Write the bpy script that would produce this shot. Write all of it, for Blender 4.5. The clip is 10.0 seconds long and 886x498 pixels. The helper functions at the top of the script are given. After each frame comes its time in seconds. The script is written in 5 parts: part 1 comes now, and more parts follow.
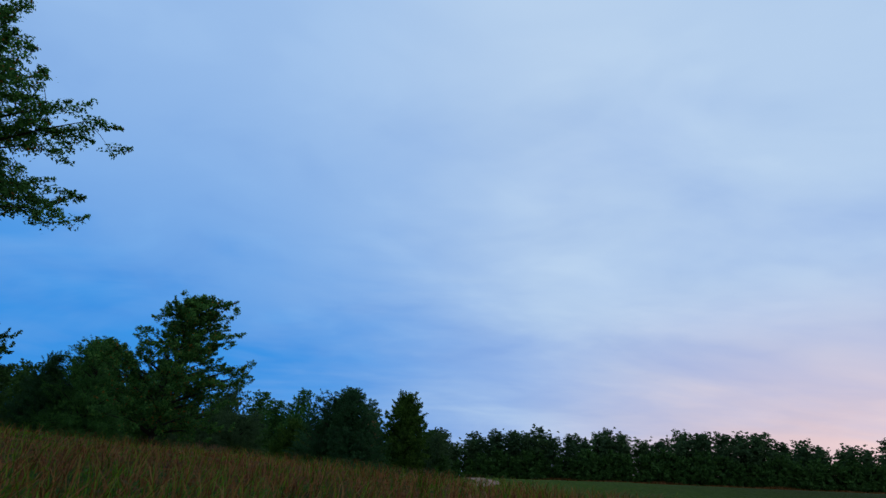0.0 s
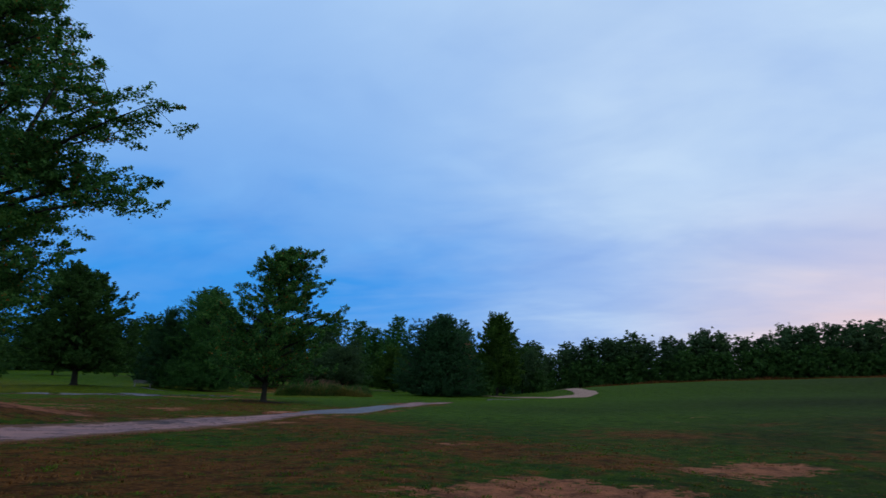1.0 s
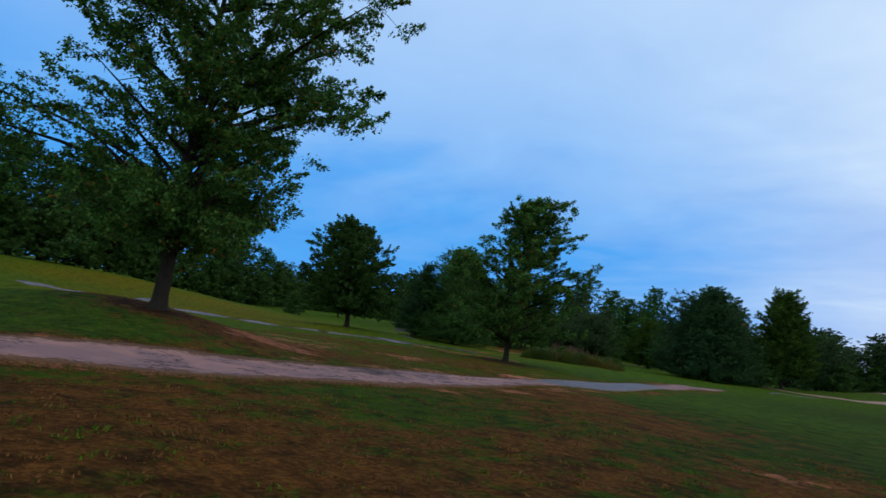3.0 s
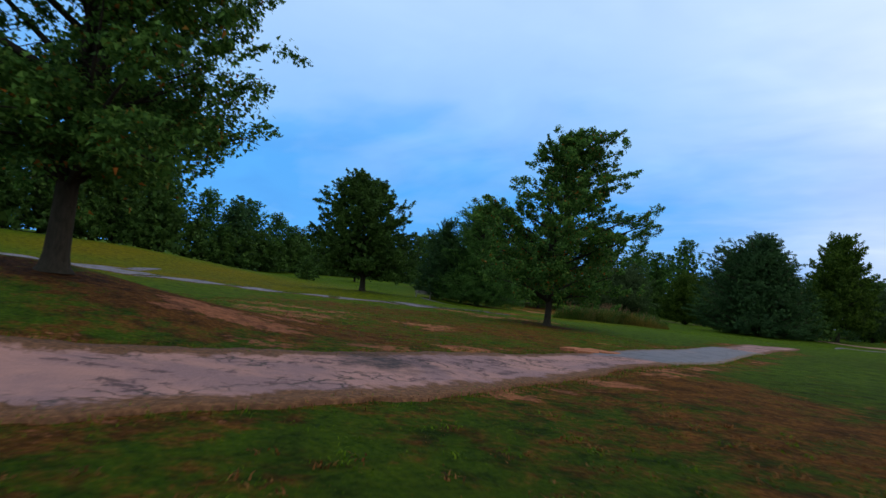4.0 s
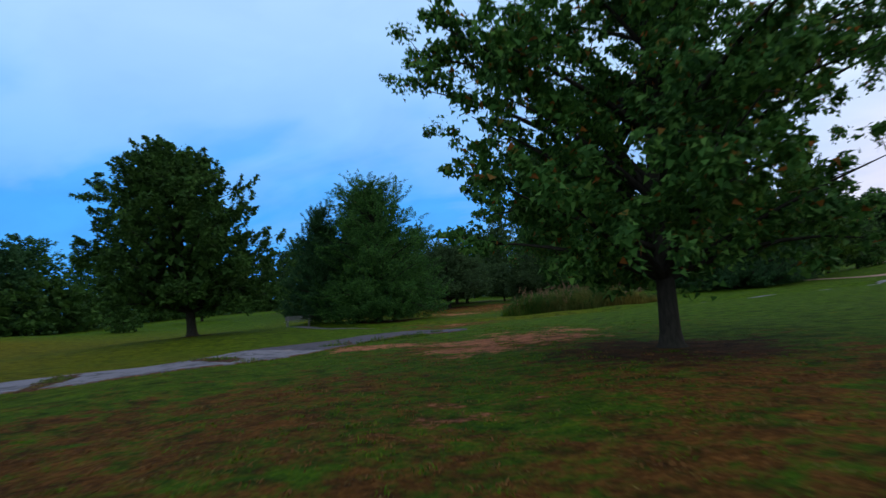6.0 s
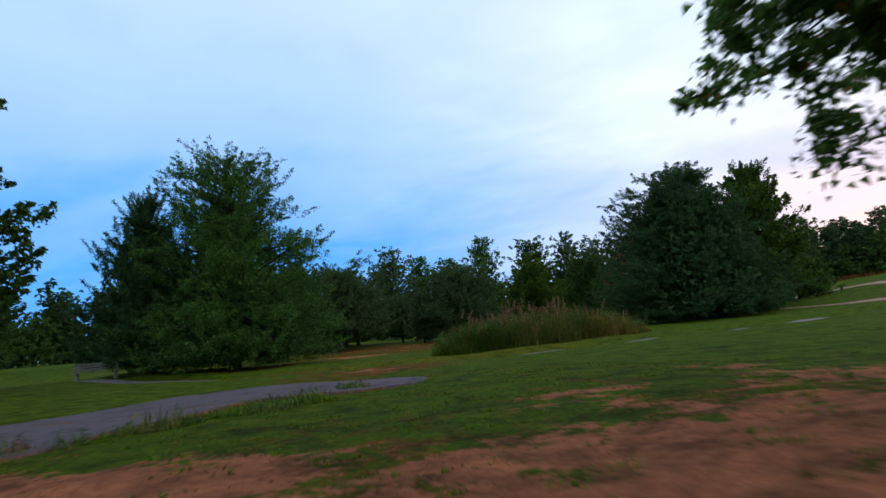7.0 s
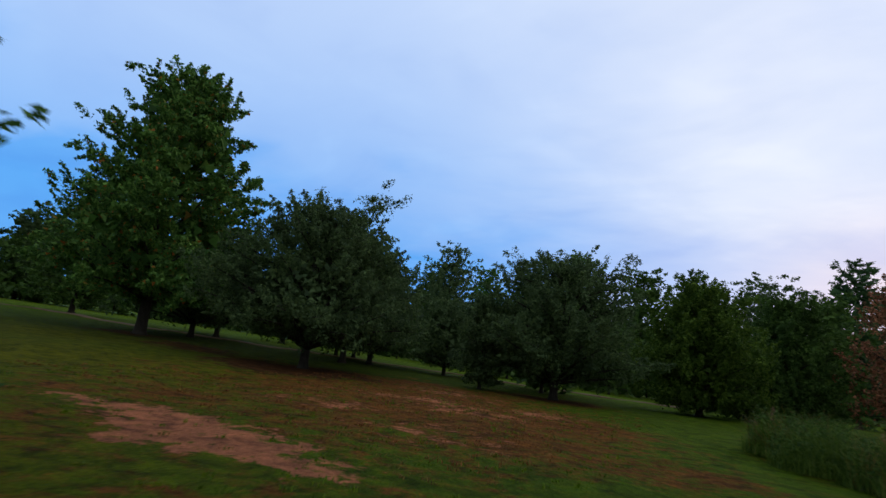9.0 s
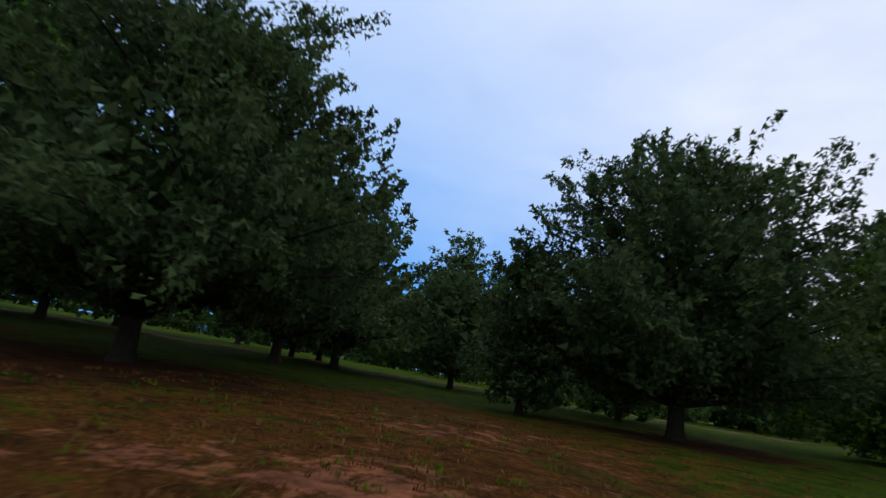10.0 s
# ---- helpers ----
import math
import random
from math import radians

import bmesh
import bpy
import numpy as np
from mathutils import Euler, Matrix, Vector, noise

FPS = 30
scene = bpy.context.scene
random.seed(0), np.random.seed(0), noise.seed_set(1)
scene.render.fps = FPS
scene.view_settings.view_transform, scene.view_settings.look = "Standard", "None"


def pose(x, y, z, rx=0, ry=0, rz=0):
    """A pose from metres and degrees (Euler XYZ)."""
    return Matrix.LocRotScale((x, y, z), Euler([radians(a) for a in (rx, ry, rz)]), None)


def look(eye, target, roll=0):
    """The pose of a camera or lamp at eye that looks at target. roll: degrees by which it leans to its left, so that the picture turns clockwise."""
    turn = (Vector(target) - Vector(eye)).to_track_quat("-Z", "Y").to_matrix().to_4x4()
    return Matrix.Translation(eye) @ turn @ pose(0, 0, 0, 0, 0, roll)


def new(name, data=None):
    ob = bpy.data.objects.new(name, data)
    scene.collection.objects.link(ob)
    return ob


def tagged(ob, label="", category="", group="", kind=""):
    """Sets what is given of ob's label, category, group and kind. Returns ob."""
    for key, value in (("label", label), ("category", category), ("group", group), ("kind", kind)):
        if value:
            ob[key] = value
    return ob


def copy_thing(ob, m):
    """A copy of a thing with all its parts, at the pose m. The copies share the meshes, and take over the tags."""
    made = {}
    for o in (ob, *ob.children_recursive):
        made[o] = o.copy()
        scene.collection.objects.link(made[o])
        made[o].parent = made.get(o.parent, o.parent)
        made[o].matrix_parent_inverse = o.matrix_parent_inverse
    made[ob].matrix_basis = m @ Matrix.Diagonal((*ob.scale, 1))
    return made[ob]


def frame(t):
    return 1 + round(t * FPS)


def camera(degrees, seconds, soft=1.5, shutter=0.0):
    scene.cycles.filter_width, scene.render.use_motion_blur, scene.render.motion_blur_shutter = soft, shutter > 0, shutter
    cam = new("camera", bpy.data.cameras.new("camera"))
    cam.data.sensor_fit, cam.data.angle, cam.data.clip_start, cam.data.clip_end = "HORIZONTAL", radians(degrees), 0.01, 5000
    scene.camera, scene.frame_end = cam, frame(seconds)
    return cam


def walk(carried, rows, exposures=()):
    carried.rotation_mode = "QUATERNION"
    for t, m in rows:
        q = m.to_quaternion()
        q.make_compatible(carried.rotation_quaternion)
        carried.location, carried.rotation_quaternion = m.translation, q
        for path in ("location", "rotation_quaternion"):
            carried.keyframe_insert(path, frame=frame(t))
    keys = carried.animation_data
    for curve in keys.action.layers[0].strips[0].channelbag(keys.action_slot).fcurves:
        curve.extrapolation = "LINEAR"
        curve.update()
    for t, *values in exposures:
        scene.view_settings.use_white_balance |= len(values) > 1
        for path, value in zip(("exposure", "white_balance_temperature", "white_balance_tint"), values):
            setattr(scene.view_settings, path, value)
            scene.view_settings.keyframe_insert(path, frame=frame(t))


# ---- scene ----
cam = camera(76.0, 10.0, soft=1.45, shutter=0.15)
ROWS = [
    (0.0, -0.003, 0.006, 0.015, 11.04, 22.74, 5.88),
    (0.5, 0.144, -0.109, 0.468, 10.63, 20.14, 3.97),
    (1.0, -0.350, 0.525, 1.290, 18.60, 13.91, 1.82),
    (1.5, -0.524, 1.170, 1.176, 23.58, 12.61, 3.08),
    (2.0, -0.875, 1.977, 1.024, 25.58, 13.51, 5.12),
    (2.5, -1.551, 3.301, 1.166, 29.67, 13.80, 6.69),
    (3.0, -2.756, 5.016, 1.263, 43.76, 8.48, 8.35),
    (3.2, -3.406, 5.556, 1.229, 46.16, 7.37, 8.20),
    (4.3, -9.511, 11.045, 1.179, 43.73, 4.31, 5.13),
    (4.5, -11.135, 12.352, 1.222, 42.49, 5.09, 4.02),
    (4.7, -12.828, 13.790, 1.378, 41.50, 6.30, 2.21),
    (5.0, -15.211, 15.897, 1.683, 40.57, 7.06, -1.31),
    (5.5, -19.399, 19.941, 1.574, 37.33, 5.78, -4.92),
    (5.7, -20.983, 21.677, 1.451, 35.42, 5.13, -5.03),
    (6.8, -30.898, 34.809, 0.806, 21.27, 8.33, -6.04),
    (7.0, -32.407, 37.207, 0.699, 19.42, 9.03, -5.62),
    (7.5, -35.571, 43.706, 0.744, 18.09, 9.68, -3.39),
    (7.8, -37.303, 47.563, 0.909, 17.40, 10.12, -1.59),
    (8.0, -38.342, 50.518, 1.067, 17.74, 10.07, -1.17),
    (8.3, -39.885, 54.972, 1.306, 20.92, 10.66, 2.42),
    (8.5, -41.224, 58.180, 1.413, 23.58, 11.21, 4.40),
    (9.0, -44.349, 65.872, 1.589, 26.97, 11.55, 7.48),
    (9.5, -47.727, 73.719, 1.480, 28.48, 12.04, 9.08),
    (10.0, -51.438, 81.053, 1.135, 28.14, 13.04, 8.44),
]


def stand(x, y, z, yaw, pitch, roll):
    return pose(x, y, z, 90 + pitch, 0, yaw) @ pose(0, 0, 0, 0, 0, roll)


walk(cam, [(r[0], stand(*r[1:])) for r in ROWS], [(0.0, -0.22, 6420, 5), (1.0, -0.10, 6480, 5), (2.5, 0.14, 6740, 6), (3.0, 0.20, 7400, 6), (4.5, 0.48, 8150, 8), (5.5, 0.36, 6850, 4), (7.0, 0.54, 7850, 11), (7.5, 0.36, 7300, 10), (8.5, 0.29, 8150, 14), (10.0, 0.31, 8050, 16)])

# ---- sky and light ----
world = bpy.data.worlds.new("dusk_sky")
scene.world = world
world.use_nodes = True
wn, wl = world.node_tree.nodes, world.node_tree.links
wn.clear()


def wnode(kind, **values):
    n = wn.new(kind)
    for key, value in values.items():
        setattr(n, key, value)
    return n


def wmath(op, a, b=None, clamp=False):
    n = wnode("ShaderNodeMath", operation=op, use_clamp=clamp)
    for i, v in enumerate((a, b)):
        if v is None:
            continue
        if isinstance(v, (int, float)):
            n.inputs[i].default_value = v
        else:
            wl.new(v, n.inputs[i])
    return n.outputs[0]


def wramp(fac, stops, ease="EASE"):
    n = wnode("ShaderNodeValToRGB")
    n.color_ramp.interpolation = ease
    while len(n.color_ramp.elements) < len(stops):
        n.color_ramp.elements.new(0.5)
    for e, (p, c) in zip(n.color_ramp.elements, stops):
        e.position, e.color = p, (*c, 1) if len(c) == 3 else c
    wl.new(fac, n.inputs[0])
    return n.outputs[0]


def wmix(fac, a, b, kind="MIX"):
    n = wnode("ShaderNodeMix", data_type="RGBA", blend_type=kind)
    for i, v in ((0, fac), (6, a), (7, b)):
        if isinstance(v, (int, float)):
            n.inputs[i].default_value = v
        elif isinstance(v, tuple):
            n.inputs[i].default_value = (*v, 1)
        else:
            wl.new(v, n.inputs[i])
    return n.outputs[2]


def heading(az, alt):
    """Unit vector at az degrees left of +y and alt degrees up."""
    a, e = radians(az), radians(alt)
    return (-math.sin(a) * math.cos(e), math.cos(a) * math.cos(e), math.sin(e))


def wdot(vec, to):
    n = wnode("ShaderNodeVectorMath", operation="DOT_PRODUCT")
    wl.new(vec, n.inputs[0])
    n.inputs[1].default_value = to
    return n.outputs["Value"]


coord = wnode("ShaderNodeTexCoord").outputs["Generated"]
split = wnode("ShaderNodeSeparateXYZ")
wl.new(coord, split.inputs[0])
alt = split.outputs[2]
# clouds lie on a high flat layer: the heading is spread by its height over the horizon
high = wmath("MAXIMUM", wmath("ADD", alt, 0.16), 0.05)
layer = wnode("ShaderNodeCombineXYZ")
wl.new(wmath("DIVIDE", split.outputs[0], high), layer.inputs[0])
wl.new(wmath("DIVIDE", split.outputs[1], high), layer.inputs[1])


def clouds(scale, detail, stretch, turn, rough=0.5, twist=0.4):
    m = wnode("ShaderNodeMapping")
    m.inputs["Rotation"].default_value = (0, 0, radians(turn))
    m.inputs["Scale"].default_value = (stretch, 1, 1)
    wl.new(layer.outputs[0], m.inputs[0])
    n = wnode("ShaderNodeTexNoise")
    n.inputs["Scale"].default_value, n.inputs["Detail"].default_value = scale, detail
    n.inputs["Roughness"].default_value, n.inputs["Distortion"].default_value = rough, twist
    wl.new(m.outputs[0], n.inputs["Vector"])
    return n.outputs[0]


broad = clouds(0.7, 5, 0.6, 35, 0.55)
streak = clouds(1.7, 5, 0.6, 28, 0.55, 0.7)
blue_side = wramp(wdot(coord, heading(60, 16)), [(0.50, (0, 0, 0)), (0.94, (1, 1, 1))])
pink_side = wramp(wdot(coord, heading(-36, 2)), [(0.76, (0, 0, 0)), (0.985, (1, 1, 1))])
low = wramp(alt, [(0.05, (1, 1, 1)), (0.66, (0, 0, 0))])
BLUE, PALE, LILAC, PINK = (0.045, 0.335, 0.95), (0.58, 0.75, 1.04), (0.34, 0.52, 0.96), (0.74, 0.61, 0.76)
veil = wmath("ADD", wmath("MULTIPLY", broad, 1.25), wmath("MULTIPLY", streak, 0.42))
cover = wramp(wmath("ADD", veil, wmath("MULTIPLY", wmath("SUBTRACT", alt, 0.3), 0.55)), [(0.5, (0, 0, 0)), (1.26, (1, 1, 1))])
tone = wmix(cover, LILAC, PALE)
open_blue = wmath("MULTIPLY", wmath("MULTIPLY", blue_side, wmath("SUBTRACT", 1.3, wmath("MULTIPLY", cover, 0.45)), True), wmath("ADD", 0.42, wmath("MULTIPLY", low, 0.68)), True)
tone = wmix(open_blue, tone, BLUE)
near_ground = wramp(alt, [(0.05, (1, 1, 1)), (0.38, (0, 0, 0))])
glow = wmath("MULTIPLY", wmath("MULTIPLY", pink_side, near_ground), wmath("ADD", 0.72, wmath("MULTIPLY", cover, 0.6)), True)
tone = wmix(glow, tone, PINK)
mottle = wramp(clouds(2.6, 4, 0.75, 65, 0.5, 0.5), [(0.32, (0.93, 0.95, 0.98)), (0.5, (1.0, 1.0, 1.0)), (0.68, (1.07, 1.05, 1.02))])
tone = wmix(1.0, tone, mottle, "MULTIPLY")
air = wnode("ShaderNodeTexSky", sky_type="NISHITA", sun_disc=False, sun_elevation=radians(2.0), sun_rotation=radians(30.0))
tone = wmix(0.015, tone, air.outputs[0])
back = wnode("ShaderNodeBackground")
back.inputs[1].default_value = 0.95
wl.new(tone, back.inputs[0])
wl.new(back.outputs[0], wnode("ShaderNodeOutputWorld").inputs[0])

sun = new("sun", bpy.data.lights.new("sun", "SUN"))
sun.data.energy, sun.data.angle, sun.data.color = 0.22, radians(25), (1.0, 0.82, 0.78)
sun.matrix_world = look((0, 0, 30), Vector((0, 0, 30)) - Vector(heading(-40, 24)))


# ---- materials ----
def material(name):
    m = bpy.data.materials.new(name)
    m.use_nodes = True
    nt = m.node_tree
    nt.nodes.clear()
    out = nt.nodes.new("ShaderNodeOutputMaterial")
    return m, nt, out


def node(nt, kind, link=(), **values):
    n = nt.nodes.new(kind)
    for key, value in values.items():
        setattr(n, key, value)
    for socket, source in link:
        if isinstance(source, (int, float, tuple)):
            n.inputs[socket].default_value = source
        else:
            nt.links.new(source, n.inputs[socket])
    return n


def noise_of(nt, vec, scale, detail=4, rough=0.55, twist=0.0):
    return node(nt, "ShaderNodeTexNoise", [("Vector", vec), ("Scale", scale), ("Detail", detail), ("Roughness", rough), ("Distortion", twist)]).outputs[0]


def ramp(nt, fac, stops, ease="LINEAR"):
    n = node(nt, "ShaderNodeValToRGB", [(0, fac)])
    n.color_ramp.interpolation = ease
    while len(n.color_ramp.elements) < len(stops):
        n.color_ramp.elements.new(0.5)
    for e, (p, c) in zip(n.color_ramp.elements, stops):
        e.position, e.color = p, (*c, 1)
    return n.outputs[0]


def mixed(nt, fac, a, b, kind="MIX"):
    n = nt.nodes.new("ShaderNodeMix")
    n.data_type, n.blend_type = "RGBA", kind
    for i, v in ((0, fac), (6, a), (7, b)):
        if isinstance(v, (int, float)):
            n.inputs[i].default_value = v
        elif isinstance(v, tuple):
            n.inputs[i].default_value = (*v, 1)
        else:
            nt.links.new(v, n.inputs[i])
    return n.outputs[2]


def calc(nt, op, a, b, clamp=False):
    n = nt.nodes.new("ShaderNodeMath")
    n.operation, n.use_clamp = op, clamp
    for i, v in enumerate((a, b)):
        if isinstance(v, (int, float)):
            n.inputs[i].default_value = v
        else:
            nt.links.new(v, n.inputs[i])
    return n.outputs[0]


def place_of(nt):
    return nt.nodes.new("ShaderNodeNewGeometry").outputs["Position"]


def leaf_material(name, dark, mid, light, turned=None, share=0.04):
    """Leaves: a colour of its own for every leaf, some light through them, a slight sheen."""
    m, nt, out = material(name)
    geo = nt.nodes.new("ShaderNodeNewGeometry")
    each = geo.outputs["Random Per Island"]
    stops = [(0.0, dark), (0.5, mid), (0.93 - share, light)]
    if turned:
        stops += [(0.985 - share, light), (1.0 - share * 0.5, turned)]
    col = ramp(nt, each, stops)
    big = noise_of(nt, geo.outputs["Position"], 0.6, 3)
    col = mixed(nt, 1.0, col, ramp(nt, big, [(0.3, (0.72, 0.76, 0.8)), (0.7, (1.15, 1.12, 0.95))]), "MULTIPLY")
    bsdf = node(nt, "ShaderNodeBsdfPrincipled", [("Base Color", col), ("Roughness", 0.7), ("Specular IOR Level", 0.12)])
    thin = node(nt, "ShaderNodeBsdfTranslucent", [("Color", col)])
    mix = node(nt, "ShaderNodeMixShader", [(0, 0.4), (1, bsdf.outputs[0]), (2, thin.outputs[0])])
    nt.links.new(mix.outputs[0], out.inputs[0])
    return m


def bark_material(name, dark, light):
    m, nt, out = material(name)
    pos = place_of(nt)
    stretch = node(nt, "ShaderNodeMapping", [("Vector", pos), ("Scale", (1.0, 1.0, 0.22))]).outputs[0]
    rough = noise_of(nt, stretch, 16, 6, 0.65, 0.6)
    col = ramp(nt, rough, [(0.3, dark), (0.7, light)])
    moss = noise_of(nt, pos, 2.0, 3)
    col = mixed(nt, calc(nt, "MULTIPLY", moss, 0.4), col, (0.032, 0.036, 0.02))
    bump = node(nt, "ShaderNodeBump", [("Strength", 0.8), ("Distance", 0.03), ("Height", rough)])
    bsdf = node(nt, "ShaderNodeBsdfPrincipled", [("Base Color", col), ("Roughness", 0.95), ("Specular IOR Level", 0.08), ("Normal", bump.outputs[0])])
    nt.links.new(bsdf.outputs[0], out.inputs[0])
    return m


def turf_material():
    """Mown park turf: green, with rusty dry stretches and clay showing through; how dry and how bare it is comes with the ground."""
    m, nt, out = material("turf")
    pos = place_of(nt)
    fine = noise_of(nt, pos, 14.0, 6, 0.75)
    tuft = noise_of(nt, pos, 2.3, 6, 0.7, 0.4)
    mid = noise_of(nt, pos, 0.8, 5, 0.6, 0.3)
    wide = noise_of(nt, pos, 0.13, 5, 0.6, 0.5)
    dry_here = node(nt, "ShaderNodeAttribute", attribute_name="dry").outputs["Fac"]
    bare_here = node(nt, "ShaderNodeAttribute", attribute_name="bare").outputs["Fac"]
    gold_here = node(nt, "ShaderNodeAttribute", attribute_name="gold").outputs["Fac"]
    green = ramp(nt, fine, [(0.28, (0.015, 0.042, 0.002)), (0.5, (0.046, 0.108, 0.004)), (0.72, (0.112, 0.172, 0.010))])
    green = mixed(nt, ramp(nt, tuft, [(0.42, (0, 0, 0)), (0.62, (0.75, 0.75, 0.75))]), green, ramp(nt, fine, [(0.3, (0.038, 0.074, 0.002)), (0.7, (0.125, 0.168, 0.010))]))
    green = mixed(nt, calc(nt, "MULTIPLY", gold_here, 0.92), green, ramp(nt, fine, [(0.3, (0.080, 0.062, 0.002)), (0.75, (0.22, 0.165, 0.008))]))
    # over some spots the green turns to a near-black green
    dark_turf_here = node(nt, "ShaderNodeAttribute", attribute_name="dark_turf").outputs["Fac"]
    green = mixed(nt, dark_turf_here, green, ramp(nt, fine, [(0.3, (0.009, 0.017, 0.001)), (0.75, (0.031, 0.045, 0.003))]))
    dry = ramp(nt, fine, [(0.28, (0.042, 0.017, 0.004)), (0.5, (0.140, 0.052, 0.010)), (0.72, (0.31, 0.124, 0.030))])
    clay = ramp(nt, fine, [(0.25, (0.23, 0.074, 0.034)), (0.75, (0.60, 0.225, 0.112))])
    clods = noise_of(nt, pos, 7.5, 5, 0.7, 0.5)
    broken = calc(nt, "ADD", calc(nt, "MULTIPLY", wide, 0.30), calc(nt, "ADD", calc(nt, "MULTIPLY", mid, 0.36), calc(nt, "ADD", calc(nt, "MULTIPLY", tuft, 0.50), calc(nt, "MULTIPLY", clods, 0.27))))
    dryness = ramp(nt, calc(nt, "ADD", broken, calc(nt, "MULTIPLY", dry_here, 0.24)), [(0.80, (0, 0, 0)), (0.94, (1, 1, 1))], "EASE")
    bareness = ramp(nt, calc(nt, "ADD", broken, calc(nt, "MULTIPLY", bare_here, 0.40)), [(0.94, (0, 0, 0)), (1.14, (1, 1, 1))], "EASE")
    litter_here = node(nt, "ShaderNodeAttribute", attribute_name="litter").outputs["Fac"]
    litter = ramp(nt, fine, [(0.3, (0.020, 0.008, 0.003)), (0.7, (0.10, 0.040, 0.014))])
    fallen = ramp(nt, calc(nt, "ADD", broken, calc(nt, "MULTIPLY", litter_here, 0.42)), [(0.92, (0, 0, 0)), (1.06, (0.9, 0.9, 0.9))], "EASE")
    col = mixed(nt, fallen, mixed(nt, bareness, mixed(nt, dryness, green, dry), clay), litter)
    blotch = noise_of(nt, pos, 1.9, 5, 0.7, 0.6)
    col = mixed(nt, 1.0, col, ramp(nt, blotch, [(0.36, (0.42, 0.44, 0.46)), (0.5, (0.93, 0.93, 0.93)), (0.64, (1.30, 1.22, 1.14))]), "MULTIPLY")
    bump = node(nt, "ShaderNodeBump", [("Strength", 1.0), ("Distance", 0.14), ("Height", calc(nt, "ADD", fine, calc(nt, "MULTIPLY", tuft, 1.2)))])
    bsdf = node(nt, "ShaderNodeBsdfPrincipled", [("Base Color", col), ("Roughness", 0.95), ("Specular IOR Level", 0.05), ("Normal", bump.outputs[0])])
    nt.links.new(bsdf.outputs[0], out.inputs[0])
    return m


def asphalt_material(name, dark, light, dust, wear, mesh, stain=None, margin=0.66, rough=0.62):
    """Old path surface: grey asphalt, cracked, worn through to gravel and dust."""
    m, nt, out = material(name)
    pos = place_of(nt)
    grit = noise_of(nt, pos, 60, 3, 0.7)
    patch = noise_of(nt, pos, 0.55, 5, 0.62, 0.5)
    col = ramp(nt, grit, [(0.3, dark), (0.7, light)])
    worn = ramp(nt, patch, [(wear, (0, 0, 0)), (wear + 0.14, (1, 1, 1))])
    col = mixed(nt, worn, col, ramp(nt, grit, [(0.3, tuple(0.62 * c for c in dust)), (0.7, dust)]))
    warp = node(nt, "ShaderNodeTexNoise", [("Vector", pos), ("Scale", 2.0), ("Detail", 3)])
    bent = node(nt, "ShaderNodeVectorMath", [(0, pos), (1, warp.outputs[1])], operation="ADD").outputs[0]
    cells = node(nt, "ShaderNodeTexVoronoi", [("Vector", bent), ("Scale", mesh)], feature="DISTANCE_TO_EDGE").outputs["Distance"]
    crack = ramp(nt, cells, [(0.0, (1, 1, 1)), (0.09, (0, 0, 0))])
    crack = calc(nt, "MULTIPLY", crack, ramp(nt, noise_of(nt, pos, 0.9, 3), [(0.48, (0, 0, 0)), (0.6, (1, 1, 1))]))
    col = mixed(nt, crack, col, (0.03, 0.028, 0.024))
    crumbs = calc(nt, "MULTIPLY", noise_of(nt, pos, 5.0, 5, 0.75, 0.8), ramp(nt, noise_of(nt, pos, 0.7, 3, 0.6, 0.4), [(0.38, (0, 0, 0)), (0.58, (1, 1, 1))]))
    col = mixed(nt, ramp(nt, crumbs, [(0.44, (0, 0, 0)), (0.56, (0.85, 0.85, 0.85))]), col, tuple(0.42 * c for c in dark))
    rim = node(nt, "ShaderNodeAttribute", attribute_name="rim").outputs["Fac"]
    soil = calc(nt, "ADD", rim, calc(nt, "MULTIPLY", calc(nt, "SUBTRACT", noise_of(nt, pos, 2.6, 6, 0.7, 0.4), 0.5), 1.1))
    col = mixed(nt, ramp(nt, soil, [(margin, (0, 0, 0)), (margin + 0.16, (0.95, 0.95, 0.95))]), col, ramp(nt, noise_of(nt, pos, 14.0, 5, 0.7), [(0.3, (0.040, 0.017, 0.006)), (0.5, (0.11, 0.046, 0.018)), (0.7, (0.22, 0.095, 0.04))]))
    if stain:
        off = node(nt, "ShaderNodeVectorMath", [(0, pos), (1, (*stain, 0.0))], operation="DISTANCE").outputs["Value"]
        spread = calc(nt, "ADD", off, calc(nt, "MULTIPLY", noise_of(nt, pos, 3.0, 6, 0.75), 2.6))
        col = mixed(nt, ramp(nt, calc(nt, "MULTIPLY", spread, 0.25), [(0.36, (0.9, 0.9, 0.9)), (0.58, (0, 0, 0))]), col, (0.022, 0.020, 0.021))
    height = calc(nt, "SUBTRACT", calc(nt, "MULTIPLY", grit, 0.35), crack)
    bump = node(nt, "ShaderNodeBump", [("Strength", 0.7), ("Distance", 0.02), ("Height", height)])
    bsdf = node(nt, "ShaderNodeBsdfPrincipled", [("Base Color", col), ("Roughness", rough), ("Specular IOR Level", 0.5 if rough < 0.8 else 0.2), ("Normal", bump.outputs[0])])
    nt.links.new(bsdf.outputs[0], out.inputs[0])
    return m


